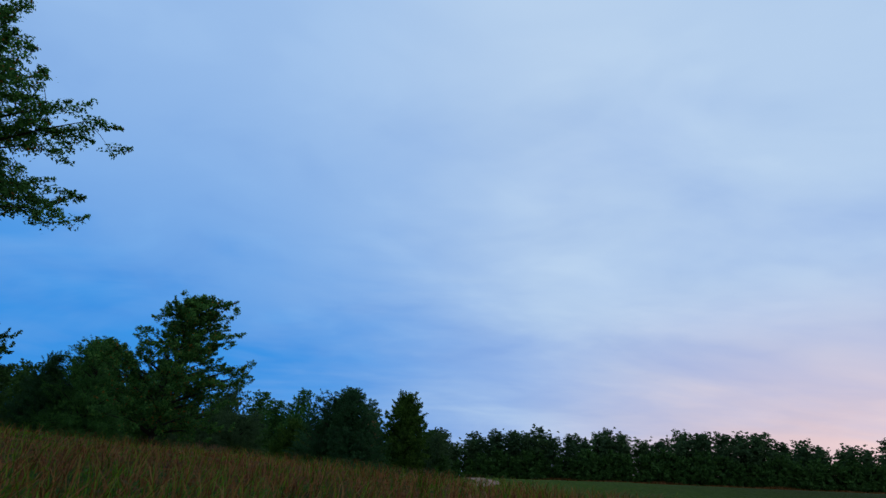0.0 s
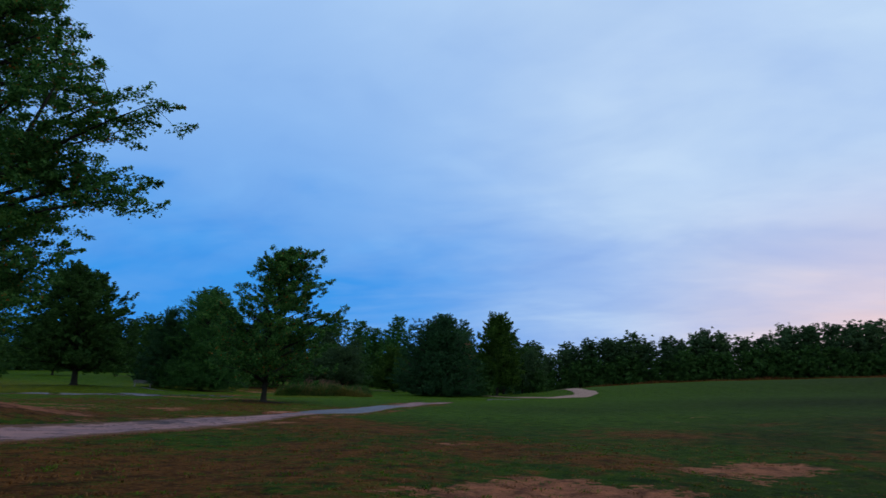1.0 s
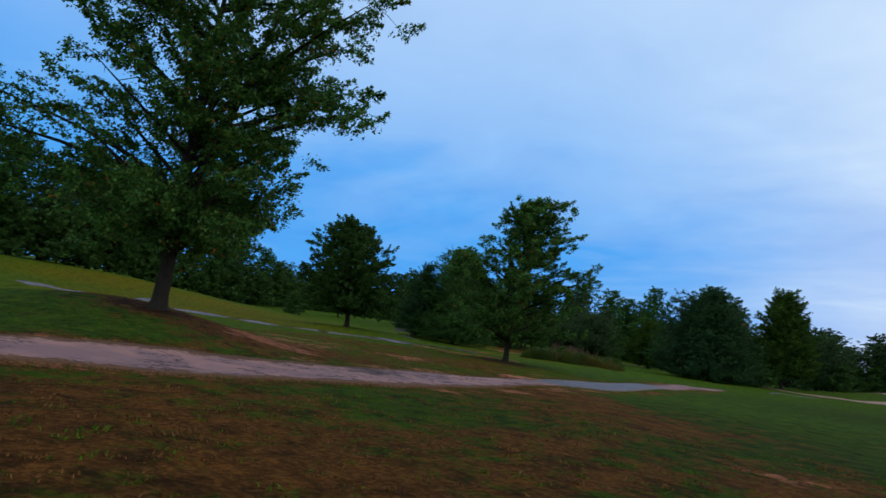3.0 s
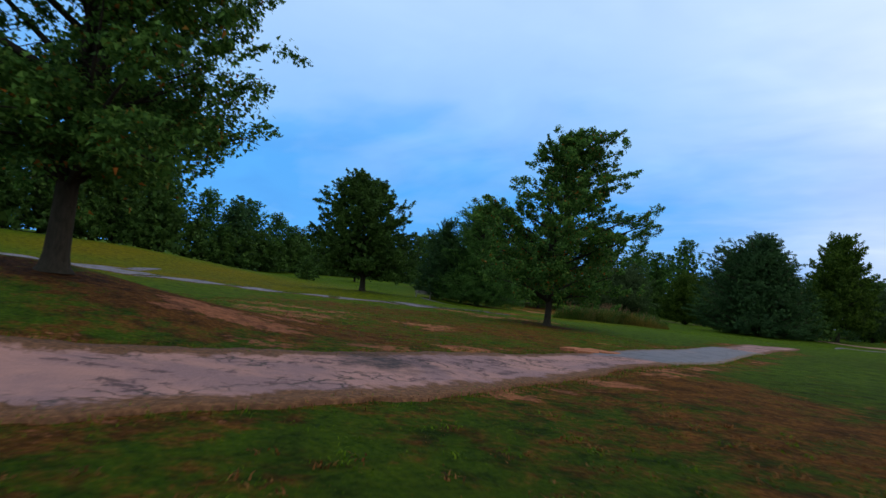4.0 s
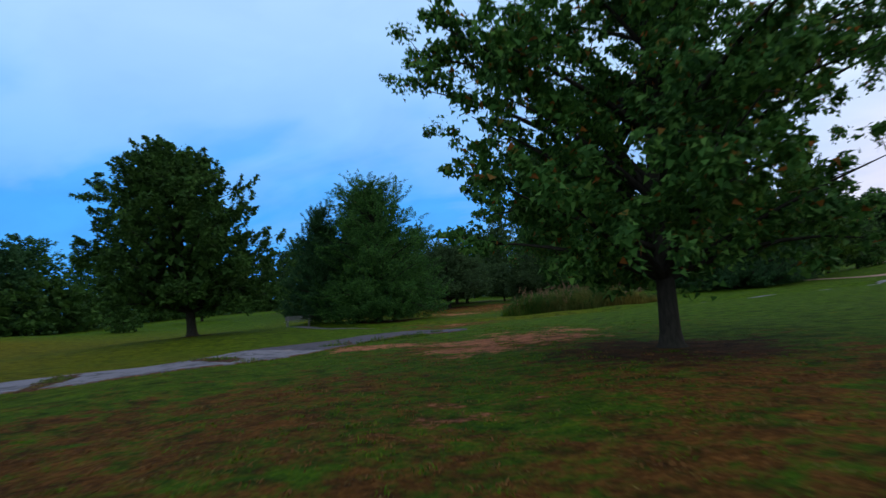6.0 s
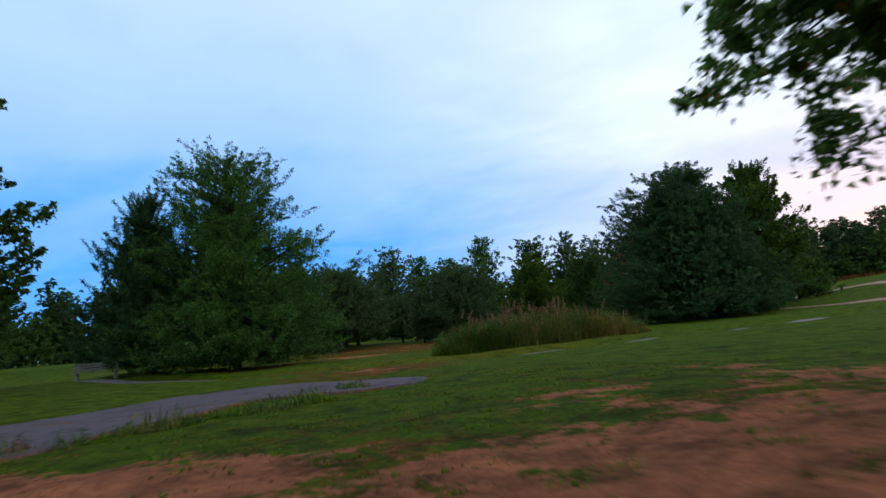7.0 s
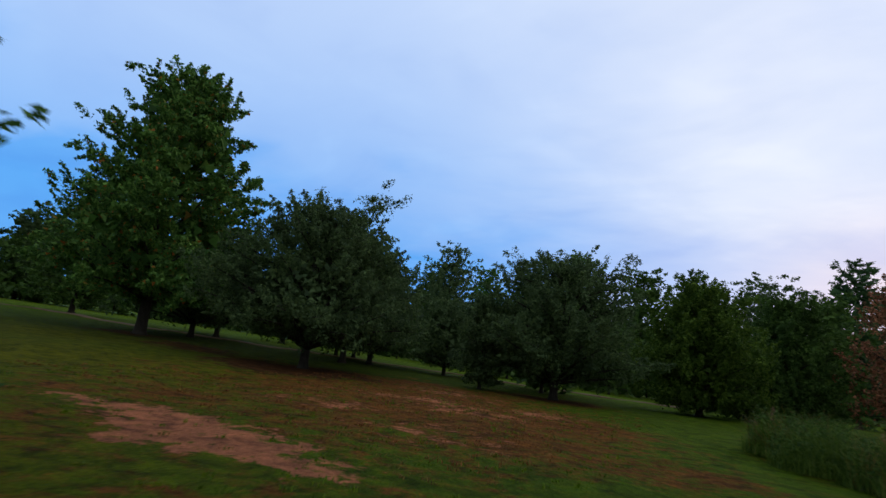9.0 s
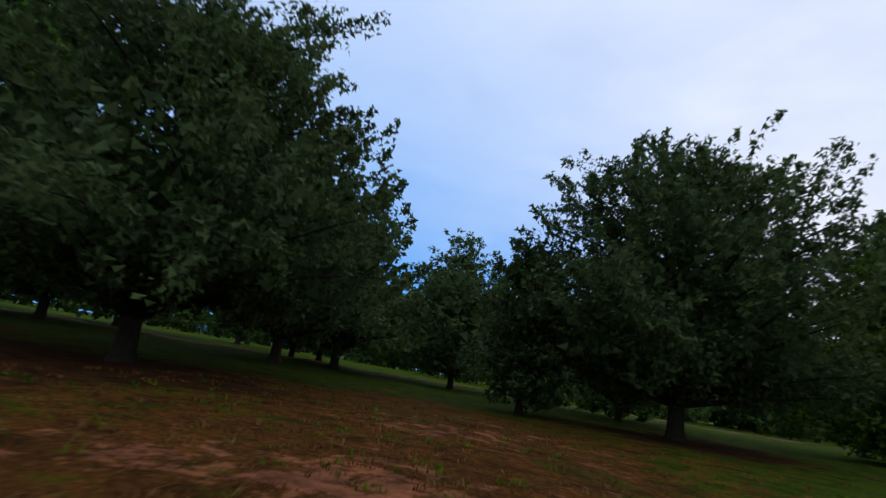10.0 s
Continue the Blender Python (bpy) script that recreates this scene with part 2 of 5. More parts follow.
def earth_material(name, dark, light):
    m, nt, out = material(name)
    pos = place_of(nt)
    fine = noise_of(nt, pos, 22, 6, 0.7)
    mid = noise_of(nt, pos, 2.2, 4, 0.6)
    col = ramp(nt, fine, [(0.3, dark), (0.72, light)])
    col = mixed(nt, 1.0, col, ramp(nt, mid, [(0.3, (0.7, 0.7, 0.7)), (0.7, (1.15, 1.1, 1.05))]), "MULTIPLY")
    bump = node(nt, "ShaderNodeBump", [("Strength", 0.8), ("Distance", 0.04), ("Height", fine)])
    bsdf = node(nt, "ShaderNodeBsdfPrincipled", [("Base Color", col), ("Roughness", 0.95), ("Specular IOR Level", 0.1), ("Normal", bump.outputs[0])])
    nt.links.new(bsdf.outputs[0], out.inputs[0])
    return m


def wood_material(name, dark, light):
    m, nt, out = material(name)
    pos = node(nt, "ShaderNodeTexCoord").outputs["Object"]
    grain = noise_of(nt, node(nt, "ShaderNodeMapping", [("Vector", pos), ("Scale", (1.0, 14.0, 14.0))]).outputs[0], 3.0, 5, 0.6)
    bsdf = node(nt, "ShaderNodeBsdfPrincipled", [("Base Color", ramp(nt, grain, [(0.3, dark), (0.7, light)])), ("Roughness", 0.75)])
    nt.links.new(bsdf.outputs[0], out.inputs[0])
    return m


LEAF_MAPLE = leaf_material("maple_leaf", (0.026, 0.074, 0.016), (0.058, 0.156, 0.031), (0.13, 0.26, 0.055), (0.30, 0.10, 0.02), 0.03)
LEAF_OAK = leaf_material("oak_leaf", (0.024, 0.072, 0.022), (0.05, 0.138, 0.028), (0.095, 0.205, 0.04))
LEAF_DEEP = leaf_material("deep_leaf", (0.026, 0.062, 0.014), (0.044, 0.102, 0.020), (0.070, 0.138, 0.028))
LEAF_DUSK = leaf_material("grey_leaf", (0.038, 0.070, 0.028), (0.058, 0.105, 0.038), (0.085, 0.140, 0.050))
# far leaves: distance haze put into the colour as flatter, lifted, bluer tones
LEAF_FAR = leaf_material("hazed_treeline_leaf", (0.030, 0.062, 0.024), (0.042, 0.082, 0.030), (0.056, 0.100, 0.036))
LEAF_LIME = leaf_material("light_leaf", (0.026, 0.062, 0.008), (0.054, 0.112, 0.014), (0.094, 0.162, 0.022))
LEAF_RED = leaf_material("red_leaf", (0.06, 0.050, 0.022), (0.20, 0.080, 0.042), (0.36, 0.15, 0.085))
NEEDLE = leaf_material("pine_needle", (0.020, 0.058, 0.022), (0.038, 0.096, 0.034), (0.058, 0.132, 0.046))
BARK = bark_material("bark", (0.014, 0.011, 0.009), (0.048, 0.039, 0.031))
BARK_PINE = bark_material("pine_bark", (0.03, 0.022, 0.018), (0.10, 0.068, 0.05))
TURF = turf_material()
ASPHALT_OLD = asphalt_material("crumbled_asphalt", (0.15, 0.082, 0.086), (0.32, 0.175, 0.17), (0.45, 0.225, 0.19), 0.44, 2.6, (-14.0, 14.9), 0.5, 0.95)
ASPHALT_DARK = asphalt_material("dark_asphalt", (0.036, 0.028, 0.035), (0.092, 0.070, 0.083), (0.13, 0.078, 0.066), 0.6, 1.6, None, 0.92, 0.85)
ASPHALT_PALE = asphalt_material("pale_asphalt", (0.095, 0.080, 0.092), (0.20, 0.172, 0.193), (0.28, 0.20, 0.18), 0.6, 1.2, None, 0.92, 0.85)
ASPHALT = asphalt_material("grey_asphalt", (0.060, 0.047, 0.054), (0.135, 0.106, 0.119), (0.22, 0.13, 0.095), 0.58, 1.6)
CLAY = earth_material("red_clay", (0.24, 0.077, 0.038), (0.56, 0.22, 0.12))
LEAF_LITTER = earth_material("leaf_litter", (0.028, 0.011, 0.004), (0.10, 0.042, 0.016))
SAND = earth_material("pale_sand", (0.24, 0.14, 0.105), (0.46, 0.29, 0.23))
RED_WEED = leaf_material("red_weed", (0.10, 0.02, 0.02), (0.22, 0.05, 0.05), (0.32, 0.09, 0.08))
SAND_DULL = earth_material("earth_track", (0.06, 0.042, 0.024), (0.15, 0.105, 0.062))
REED_GOLD = leaf_material("yellowing_grass", (0.07, 0.062, 0.012), (0.15, 0.125, 0.022), (0.27, 0.20, 0.045))
REED_GREEN = leaf_material("green_reed", (0.022, 0.056, 0.008), (0.056, 0.118, 0.016), (0.12, 0.19, 0.03))
STRAW = leaf_material("dry_grass", (0.07, 0.045, 0.012), (0.15, 0.095, 0.025), (0.26, 0.17, 0.05))
BLADE = leaf_material("green_grass", (0.024, 0.058, 0.001), (0.06, 0.135, 0.004), (0.13, 0.20, 0.010))
BLADE_RUST = leaf_material("rusty_grass", (0.065, 0.022, 0.006), (0.17, 0.062, 0.017), (0.30, 0.13, 0.042))
PLUME = leaf_material("grass_plume", (0.12, 0.068, 0.038), (0.22, 0.128, 0.074), (0.33, 0.205, 0.13))
REED = leaf_material("tall_grass", (0.032, 0.058, 0.010), (0.084, 0.122, 0.024), (0.18, 0.18, 0.048))
WOOD_GREY = wood_material("weathered_wood", (0.07, 0.062, 0.058), (0.16, 0.148, 0.14))
CONCRETE = earth_material("concrete", (0.20, 0.19, 0.185), (0.36, 0.345, 0.33))


# ---- ground ----
def smooth(a, b, v):
    s = np.clip((v - a) / (b - a), 0.0, 1.0)
    return s * s * (3 - 2 * s)


CROSS_LINE = [(-92, 74), (-72, 64), (-56, 57.6), (-48, 56.3), (-43.5, 55.9), (-40.5, 56.1), (-38.4, 56.9), (-36.3, 58.3), (-33.3, 61.0), (-28, 66.2), (-20, 75)]

LOWER_LINE = [(-67, 18.0), (-62, 19.4), (-55, 21.8), (-51.5, 23.2), (-46.2, 26.3), (-42.8, 28.9), (-40.6, 31.4), (-39.1, 34.0), (-38.6, 36.5)]


def off_line(x, y, line):
    """Distance in plan to a broken line."""
    best = np.full(np.shape(x), 1e9)
    for (ax, ay), (bx, by) in zip(line[:-1], line[1:]):
        dx, dy = bx - ax, by - ay
        s = np.clip(((x - ax) * dx + (y - ay) * dy) / (dx * dx + dy * dy), 0, 1)
        best = np.minimum(best, np.hypot(x - ax - s * dx, y - ay - s * dy))
    return best


def ground_height(x, y):
    """Nearly flat park: it rises gently to the woods and under two of the trees."""
    x, y = np.asarray(x, float), np.asarray(y, float)
    z = 1.6 * smooth(46, 110, -x) * smooth(48, 80, y)
    tilt = x + 0.19 * y - 4.0
    z = z + 0.05 * 0.5 * (tilt + np.sqrt(tilt**2 + 30.0)) * smooth(-2, 30, y) * smooth(1600, 900, np.hypot(x, y)) + 0.5 * smooth(60, 110, y)
    z = z + 0.62 * np.exp(-((x + 21.5) ** 2 + (y - 11) ** 2) / 18.0)
    z = z + 0.55 * np.exp(-((x + 58.0) ** 2 + (y - 48) ** 2) / 60.0)
    z = z + 0.42 * np.exp(-((x + 61.5) ** 2 + (y - 61) ** 2) / 45.0)
    z = z + 3.2 * smooth(62, 108, -x) * smooth(74, 34, y)
    z = z - 0.16 * np.exp(-(x**2 + y**2) / 8.0)
    z = z + 0.2 * np.exp(-((x + 5.0) ** 2 + (y - 4.8) ** 2) / 9.0)
    z = z + 0.03 * np.maximum(0, -x - 106) * smooth(1600, 900, np.hypot(x, y))
    # the field climbs to the far treeline, more so to the east
    z = z + (1.7 * smooth(66, 185, y) * smooth(-40, 20, x) + 1.15 * smooth(86, 106, y) * smooth(-26, -8, x) + 3.5 * smooth(184, 215, y) * smooth(-60, -30, x)) * smooth(1600, 900, np.hypot(x, y))
    z = z + 0.4 * np.exp(-(((x + 24.0) / 4.0) ** 2)) * smooth(17, 12, y) * smooth(-8, 2, y)
    z = z + 0.11 * smooth(7.0, 2.0, off_line(x, y, LOWER_LINE)) + 0.2 * smooth(46, 60, -x) * smooth(42, 30, y)
    near = off_line(x, y, CROSS_LINE)
    z = z - 0.17 * smooth(2.0, 0.95, near) + 0.012 * smooth(1.4, 2.2, near) * smooth(5.5, 2.6, near)
    return z + 0.05 * np.sin(0.41 * x + 0.3) * np.sin(0.37 * y) + 0.03 * np.sin(1.1 * x + 0.7 * y)


def gz(x, y):
    return float(ground_height(x, y))


def mesh_from(name, verts, faces, mats, smoothed=False, index=None):
    me = bpy.data.meshes.new(name)
    verts, faces = np.asarray(verts, np.float32), np.asarray(faces, np.int32)
    n, k = faces.shape
    me.vertices.add(len(verts))
    me.vertices.foreach_set("co", verts.ravel())
    me.loops.add(n * k)
    me.loops.foreach_set("vertex_index", faces.ravel())
    me.polygons.add(n)
    me.polygons.foreach_set("loop_start", np.arange(0, n * k, k, dtype=np.int32))
    for mat in mats:
        me.materials.append(mat)
    if index is not None:
        me.polygons.foreach_set("material_index", np.asarray(index, np.int32))
    me.polygons.foreach_set("use_smooth", np.full(n, smoothed))
    me.update(calc_edges=True)
    me.validate()
    return me


def grid_faces(nx, ny):
    i, j = np.meshgrid(np.arange(nx - 1), np.arange(ny - 1), indexing="ij")
    a = (i * ny + j).ravel()
    return np.stack([a, a + ny, a + ny + 1, a + 1], 1)


def ground_lines(lo, hi, step):
    far_out = np.array([3, 8, 16, 30, 60, 120, 250, 500, 1000, 2200.0])
    return np.concatenate([lo - far_out[::-1], np.arange(lo, hi + step / 2, step), hi + far_out])


gx, gy = ground_lines(-100, 30, 0.7), ground_lines(-12, 112, 0.7)
mx, my = np.meshgrid(gx, gy, indexing="ij")
ground = new("ground", mesh_from("ground", np.stack([mx, my, ground_height(mx, my)], -1).reshape(-1, 3), grid_faces(len(gx), len(gy)), [TURF], True))


def wear_and_tone_of(spots):
    """How far a kind of wear or turf tone has gone at each point of the ground: soft spots of (x, y, radius, strength).
    """
    v = np.zeros(mx.shape)
    for x, y, r, k in spots:
        v = np.maximum(v, k * np.exp(-((mx - x) ** 2 + (my - y) ** 2) / (r * r)))
    return v.ravel().astype(np.float32)


def shoulder_wear(k):
    """The turf is worn down along both edges of the old path."""
    off = off_line(mx, my, SHOULDER)
    uneven = 0.75 + 0.25 * np.sin(0.9 * my + 1.7 * np.sin(0.37 * my))
    return (k * uneven * np.exp(-(((off - 1.75) / 0.75) ** 2))).ravel().astype(np.float32)


DRY_START = [(-24, 29, 6, 0.8), (-30, 31, 5, 0.8), (-17.5, 24.5, 4, 0.75), (5, 16, 4, 0.7), (8, 22, 6, 0.55), (0, 20, 4, 0.8), (14, 30, 8, 0.5), (4, 27, 3, 0.6), (-0.8, 12.8, 2.0, 1.0), (-4.1, 13, 3.0, 1.0), (-6.5, 11, 3, 1.0), (-7, 7, 6, 1.0), (-2, 4, 5, 0.9), (-9, 17, 5, 0.9), (-19, 16, 6, 1.0), (-11.4, 19, 3, 1.1), (-21, 25, 6, 1.0), (-29, 26, 7, 0.8), (-20.6, 12, 3, 1.0)]
DRY_MIDWAY = [(-43.7, 54.4, 2.2, 1.0), (-45.5, 54.6, 2.0, 0.9), (-24.5, 33, 5, 0.8), (-31, 40, 5, 0.9), (-40, 52.4, 3.0, 0.9)]
DRY_ORCHARD = [(-8, 160, 12, 1.2), (12, 163, 12, 1.2), (35, 165, 14, 1.2), (60, 168, 14, 1.2), (85, 170, 14, 1.2), (-53, 74, 6, 0.8), (-54, 84, 7, 1.25), (-50, 84, 5, 1.2), (-57, 90, 7, 1.1), (-49, 69, 4, 0.5), (-48.6, 78.6, 4, 1.1), (-52, 79.5, 5, 1.1), (-45, 78.6, 2.5, 0.9), (-62, 88, 5, 1.2), (-52.8, 98.5, 4, 1.0)]
BARE_START = [(-2.0, 7.9, 1.0, 1.1), (-1.4, 8.9, 1.3, 1.2), (-0.4, 8.8, 1.0, 1.05), (-3.0, 7.2, 0.7, 0.9), (1.0, 12.3, 1.0, 1.0), (2.2, 13.4, 1.2, 1.1), (1.4, 11.4, 0.7, 0.8), (-0.8, 23.8, 0.7, 0.62), (1.2, 28.9, 1.1, 0.6), (-4.5, 14.0, 0.8, 0.8), (-22.4, 24.2, 1.6, 0.75), (-18.7, 14.4, 1.4, 0.95), (-12.0, 18, 0.8, 1.0), (-12.1, 15.4, 0.8, 0.9), (-12.2, 20.6, 0.8, 1.0), (-12.6, 23.4, 0.7, 0.9), (-15.7, 18.6, 1.0, 1.05), (-15.7, 16.2, 1.0, 1.05), (-15.9, 14.0, 0.9, 0.9), (-13.4, 27, 0.6, 0.8), (-21.0, 23.0, 1.0, 0.95), (-24.2, 19.4, 3.6, 0.72), (-27.5, 20.5, 3.0, 0.7), (-22, 18.2, 1.6, 0.72), (-18.0, 15.0, 1.3, 0.9), (-20.2, 16.6, 1.2, 0.8), (-22.0, 23.6, 0.8, 1.1), (-25.6, 22.4, 1.5, 0.85), (-23.3, 24.8, 0.7, 0.9), (-17.2, 28.0, 0.7, 0.8)]
BARE_MIDWAY = [(-36.6, 39.4, 0.9, 1.1), (-35.9, 38.6, 1.0, 1.0), (-31, 41, 2.2, 1.0), (-30.5, 43.8, 1.9, 0.9), (-29.3, 40.2, 2.2, 0.9), (-31.4, 38.2, 1.8, 0.9), (-31.5, 45.4, 0.9, 0.85), (3, 33, 2.0, 0.5), (-32.4, 40.8, 2.0, 0.95), (-30.2, 40.4, 1.8, 0.85), (-33.2, 43, 1.0, 0.9), (-30.0, 37.0, 1.8, 0.7), (-40.2, 52.4, 2.0, 0.62), (-41.5, 60.4, 1.0, 0.9), (-27, 31, 3, 0.55), (-35.3, 39.6, 1.5, 1.1)]
BARE_ORCHARD = [(-54.6, 72.7, 1.3, 0.85), (-53.4, 73.2, 1.4, 0.95), (-52.4, 73.0, 1.6, 1.05), (-51.6, 71.9, 1.2, 0.95), (-50.6, 72.7, 1.4, 1.05), (-49.2, 72.4, 1.1, 0.92), (-48.2, 67.0, 0.9, 0.76), (-54.8, 84, 4.0, 0.62), (-56, 90, 4.5, 0.60), (-49.8, 77.5, 3.0, 0.62), (-53.5, 79, 3.0, 0.60), (-51.5, 83, 3.5, 0.62), (-50.5, 87, 3.0, 0.58)]
# soft spots of darker turf colour
DARK_TURF = [(-6, 17, 10, 0.55), (5, 9, 10, 0.7), (-1, 4, 5, 0.5), (14, 26, 13, 1.0), (24, 60, 30, 1.0), (4, 20, 6, 0.8), (60, 110, 60, 1.0), (-4, 45, 12, 0.6), (-76, 100, 22, 0.9), (-60, 108, 12, 0.8)]
LITTER = [(-25.9, 36.4, 2.6, 1.1), (-62.4, 87.2, 5.0, 1.1), (-60, 88, 3.0, 0.9), (-70, 88, 4, 0.8), (-20.6, 11.6, 1.9, 0.75), (-52.8, 98.0, 3.2, 1.0), (-77, 89, 4.0, 0.8), (-58, 47.6, 3, 0.7), (-54, 63.6, 4.5, 1.0)]
GOLD = [(-40, 58.6, 3.5, 0.55), (-37, 60.2, 3.0, 0.5), (-44, 58.5, 4, 0.45), (-85, 28, 12, 1.0), (-80, 42, 12, 1.0), (-91, 33, 10, 1.0), (-66, 26, 8, 0.9), (-58, 30, 14, 1.0), (-46, 33, 8, 0.7), (-75, 40, 18, 0.9), (-38, 62, 5, 0.3), (-62, 78, 9, 0.6), (-72, 82, 8, 0.6), (-54, 69, 5, 0.5), (-66, 72, 8, 0.6)]
SHOULDER = [(-19, -12), (-15.6, 0), (-14.3, 7), (-13.8, 11), (-13.6, 15), (-13.75, 19), (-14.15, 23), (-15.0, 30), (-16.3, 38), (-17.7, 48)]
for key, spots in (("dry", DRY_START + DRY_MIDWAY + DRY_ORCHARD), ("bare", BARE_START + BARE_MIDWAY + BARE_ORCHARD), ("gold", GOLD), ("litter", LITTER), ("dark_turf", DARK_TURF)):
    ground.data.attributes.new(key, "FLOAT", "POINT").data.foreach_set("value", wear_and_tone_of(spots) if key not in ("dry", "bare") else np.maximum(wear_and_tone_of(spots), shoulder_wear(0.95 if key == "dry" else 0.62)))
tagged(ground, "mown park turf, green with rusty dry patches", "ground", kind="structure")


def curve_through(points, step=0.35):
    """A smooth line through plan points, with the width carried along."""
    p = np.array(points, float)
    p = np.vstack([2 * p[0] - p[1], p, 2 * p[-1] - p[-2]])
    out = []
    for i in range(1, len(p) - 2):
        n = max(2, int(np.hypot(*(p[i + 1] - p[i])[:2]) / step))
        for s in np.arange(n) / n:
            out.append(0.5 * (2 * p[i] + (p[i + 1] - p[i - 1]) * s + (2 * p[i - 1] - 5 * p[i] + 4 * p[i + 1] - p[i + 2]) * s**2 + (3 * p[i] - p[i - 1] - 3 * p[i + 1] + p[i + 2]) * s**3))
    out.append(p[-2])
    return np.array(out)


def path_strip(name, points, mat, label, seed, lift=0.03, ragged=0.12, cross=17, step=0.35):
    """A worn path: a low slab along a line of (x, y, width), with broken edges that turn down into the turf."""
    rng = np.random.default_rng(seed)
    line = curve_through(points, step)
    way = np.gradient(line[:, :2], axis=0)
    way /= np.linalg.norm(way, axis=1)[:, None]
    side = np.stack([way[:, 1], -way[:, 0]], 1)
    n = len(line)

    def wander():
        return sum(a * np.sin(np.linspace(0, n * f, n) + rng.uniform(0, 6)) for a, f in ((0.6, 0.09), (0.3, 0.31), (0.2, 0.77))) + rng.normal(0, 0.22, n)

    left, right = line[:, 2] / 2 + ragged * wander(), line[:, 2] / 2 + ragged * wander()
    u = np.concatenate([[-1.0], np.linspace(-0.985, 0.985, cross), [1.0]])
    verts = np.zeros((n, len(u), 3))
    for k, s in enumerate(u):
        off = np.where(s < 0, -s * -left, s * right)
        verts[:, k, :2] = line[:, :2] + side * off[:, None]
    verts[..., 2] = ground_height(verts[..., 0], verts[..., 1]) + lift + rng.normal(0, 0.004, verts.shape[:2])
    verts[:, 0, 2] -= lift + 0.06
    verts[:, -1, 2] -= lift + 0.06
    verts[0, :, 2] -= lift + 0.06
    verts[-1, :, 2] -= lift + 0.06
    ob = new(name, mesh_from(name, verts.reshape(-1, 3), grid_faces(n, len(u)), [mat], True))
    rim = np.repeat((np.abs(u) ** 1.5)[None], n, 0) * np.clip(line[:, 2:3] / 1.6, 0.5, 1.0)
    ob.data.attributes.new("rim", "FLOAT", "POINT").data.foreach_set("value", rim.ravel().astype(np.float32))
    return tagged(ob, label, "path", kind="structure")


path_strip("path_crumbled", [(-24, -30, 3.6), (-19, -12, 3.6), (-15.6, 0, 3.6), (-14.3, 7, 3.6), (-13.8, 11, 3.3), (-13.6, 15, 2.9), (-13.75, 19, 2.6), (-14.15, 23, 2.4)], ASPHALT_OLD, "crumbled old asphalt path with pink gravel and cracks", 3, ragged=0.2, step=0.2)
path_strip("path_mended", [(-14.1, 22.8, 2.4), (-15.0, 30, 2.3), (-16.3, 38, 2.3), (-16.5, 39.5, 2.3)], ASPHALT, "smooth grey asphalt stretch of the path", 4, ragged=0.06)
path_strip("path_end", [(-16.45, 39.2, 2.3), (-17.7, 48, 2.4), (-18.8, 57, 2.2)], ASPHALT_OLD, "pinkish gravelly far end of the path", 9, ragged=0.1)
path_strip("path_lower", [(-69.5, 17.4, 1.0), (-67, 18.0, 3.0), (-62, 19.4, 3.6), (-55, 21.8, 3.8), (-51.5, 23.2, 3.8), (-46.2, 26.3, 3.9), (-42.8, 28.9, 3.9), (-40.6, 31.4, 3.9), (-39.1, 34.0, 3.8), (-38.6, 36.5, 3.6), (-39.0, 39.0, 3.4)], ASPHALT_PALE, "pale worn asphalt park path crossed by grassy joints", 5, ragged=0.1)
path_strip("path_bend", [(-38.85, 38.2, 3.5), (-39.2, 40.0, 3.5), (-39.8, 42.0, 3.9), (-40.2, 44.3, 4.4)], ASPHALT_DARK, "grey asphalt park path between grass verges", 5, ragged=0.1, lift=0.034)
path_strip("path_spur", [(-43.0, 45.4, 4.8), (-40.4, 46.0, 4.6), (-38.2, 46.2, 3.7), (-37.2, 46.3, 2.9), (-36.6, 46.45, 2.0), (-36.15, 46.55, 0.7)], ASPHALT_DARK, "rounded end of a grey asphalt path", 6, ragged=0.10, lift=0.034)
path_strip("path_cross", [(-64, 60.8, 0.4), (-61, 59.5, 0.9), (-56, 57.6, 1.4), (-48, 56.3, 1.5), (-43.5, 55.9, 1.5), (-40.5, 56.1, 1.5), (-38.32, 56.96, 1.5)], ASPHALT, "narrow grey asphalt park path with grassy edges", 7, ragged=0.09)
path_strip("path_cross_east", [(-38.62, 56.76, 1.5), (-36.3, 58.3, 1.5), (-33.3, 61.0, 1.0), (-28, 66.2, 0.8), (-22, 72.5, 0.8), (-15, 80, 0.6)], ASPHALT, "narrow grey asphalt park path with grassy edges", 7, ragged=0.05, lift=0.02)
path_strip("path_sandy", [(-25, 93.0, 0.7), (-19, 90.0, 1.2), (-13.5, 88.0, 2.0), (-9, 90.5, 3.2), (-7.5, 95, 3.4), (-9.5, 101, 2.8), (-13, 108, 2.2), (-17, 115, 1.6)], SAND, "sandy pinkish track across the field", 8, ragged=0.3, lift=0.06)


path_strip("path_woods", [(-104, 95, 1.5), (-86, 98, 1.5), (-77, 104.5, 1.5), (-71.5, 112.5, 1.7), (-62, 119, 2.2), (-52, 126, 2.4), (-40, 136, 2.4)], SAND_DULL, "dull earth track behind the low trees", 10, ragged=0.25, lift=0.07)
path_strip("path_branch", [(-57.5, 22.0, 1.2), (-60, 23.6, 1.5), (-65.5, 27.0, 1.5), (-71, 31.0, 0.8)], ASPHALT_PALE, "pale worn branch of the path climbing the slope", 11, ragged=0.2, lift=0.04)


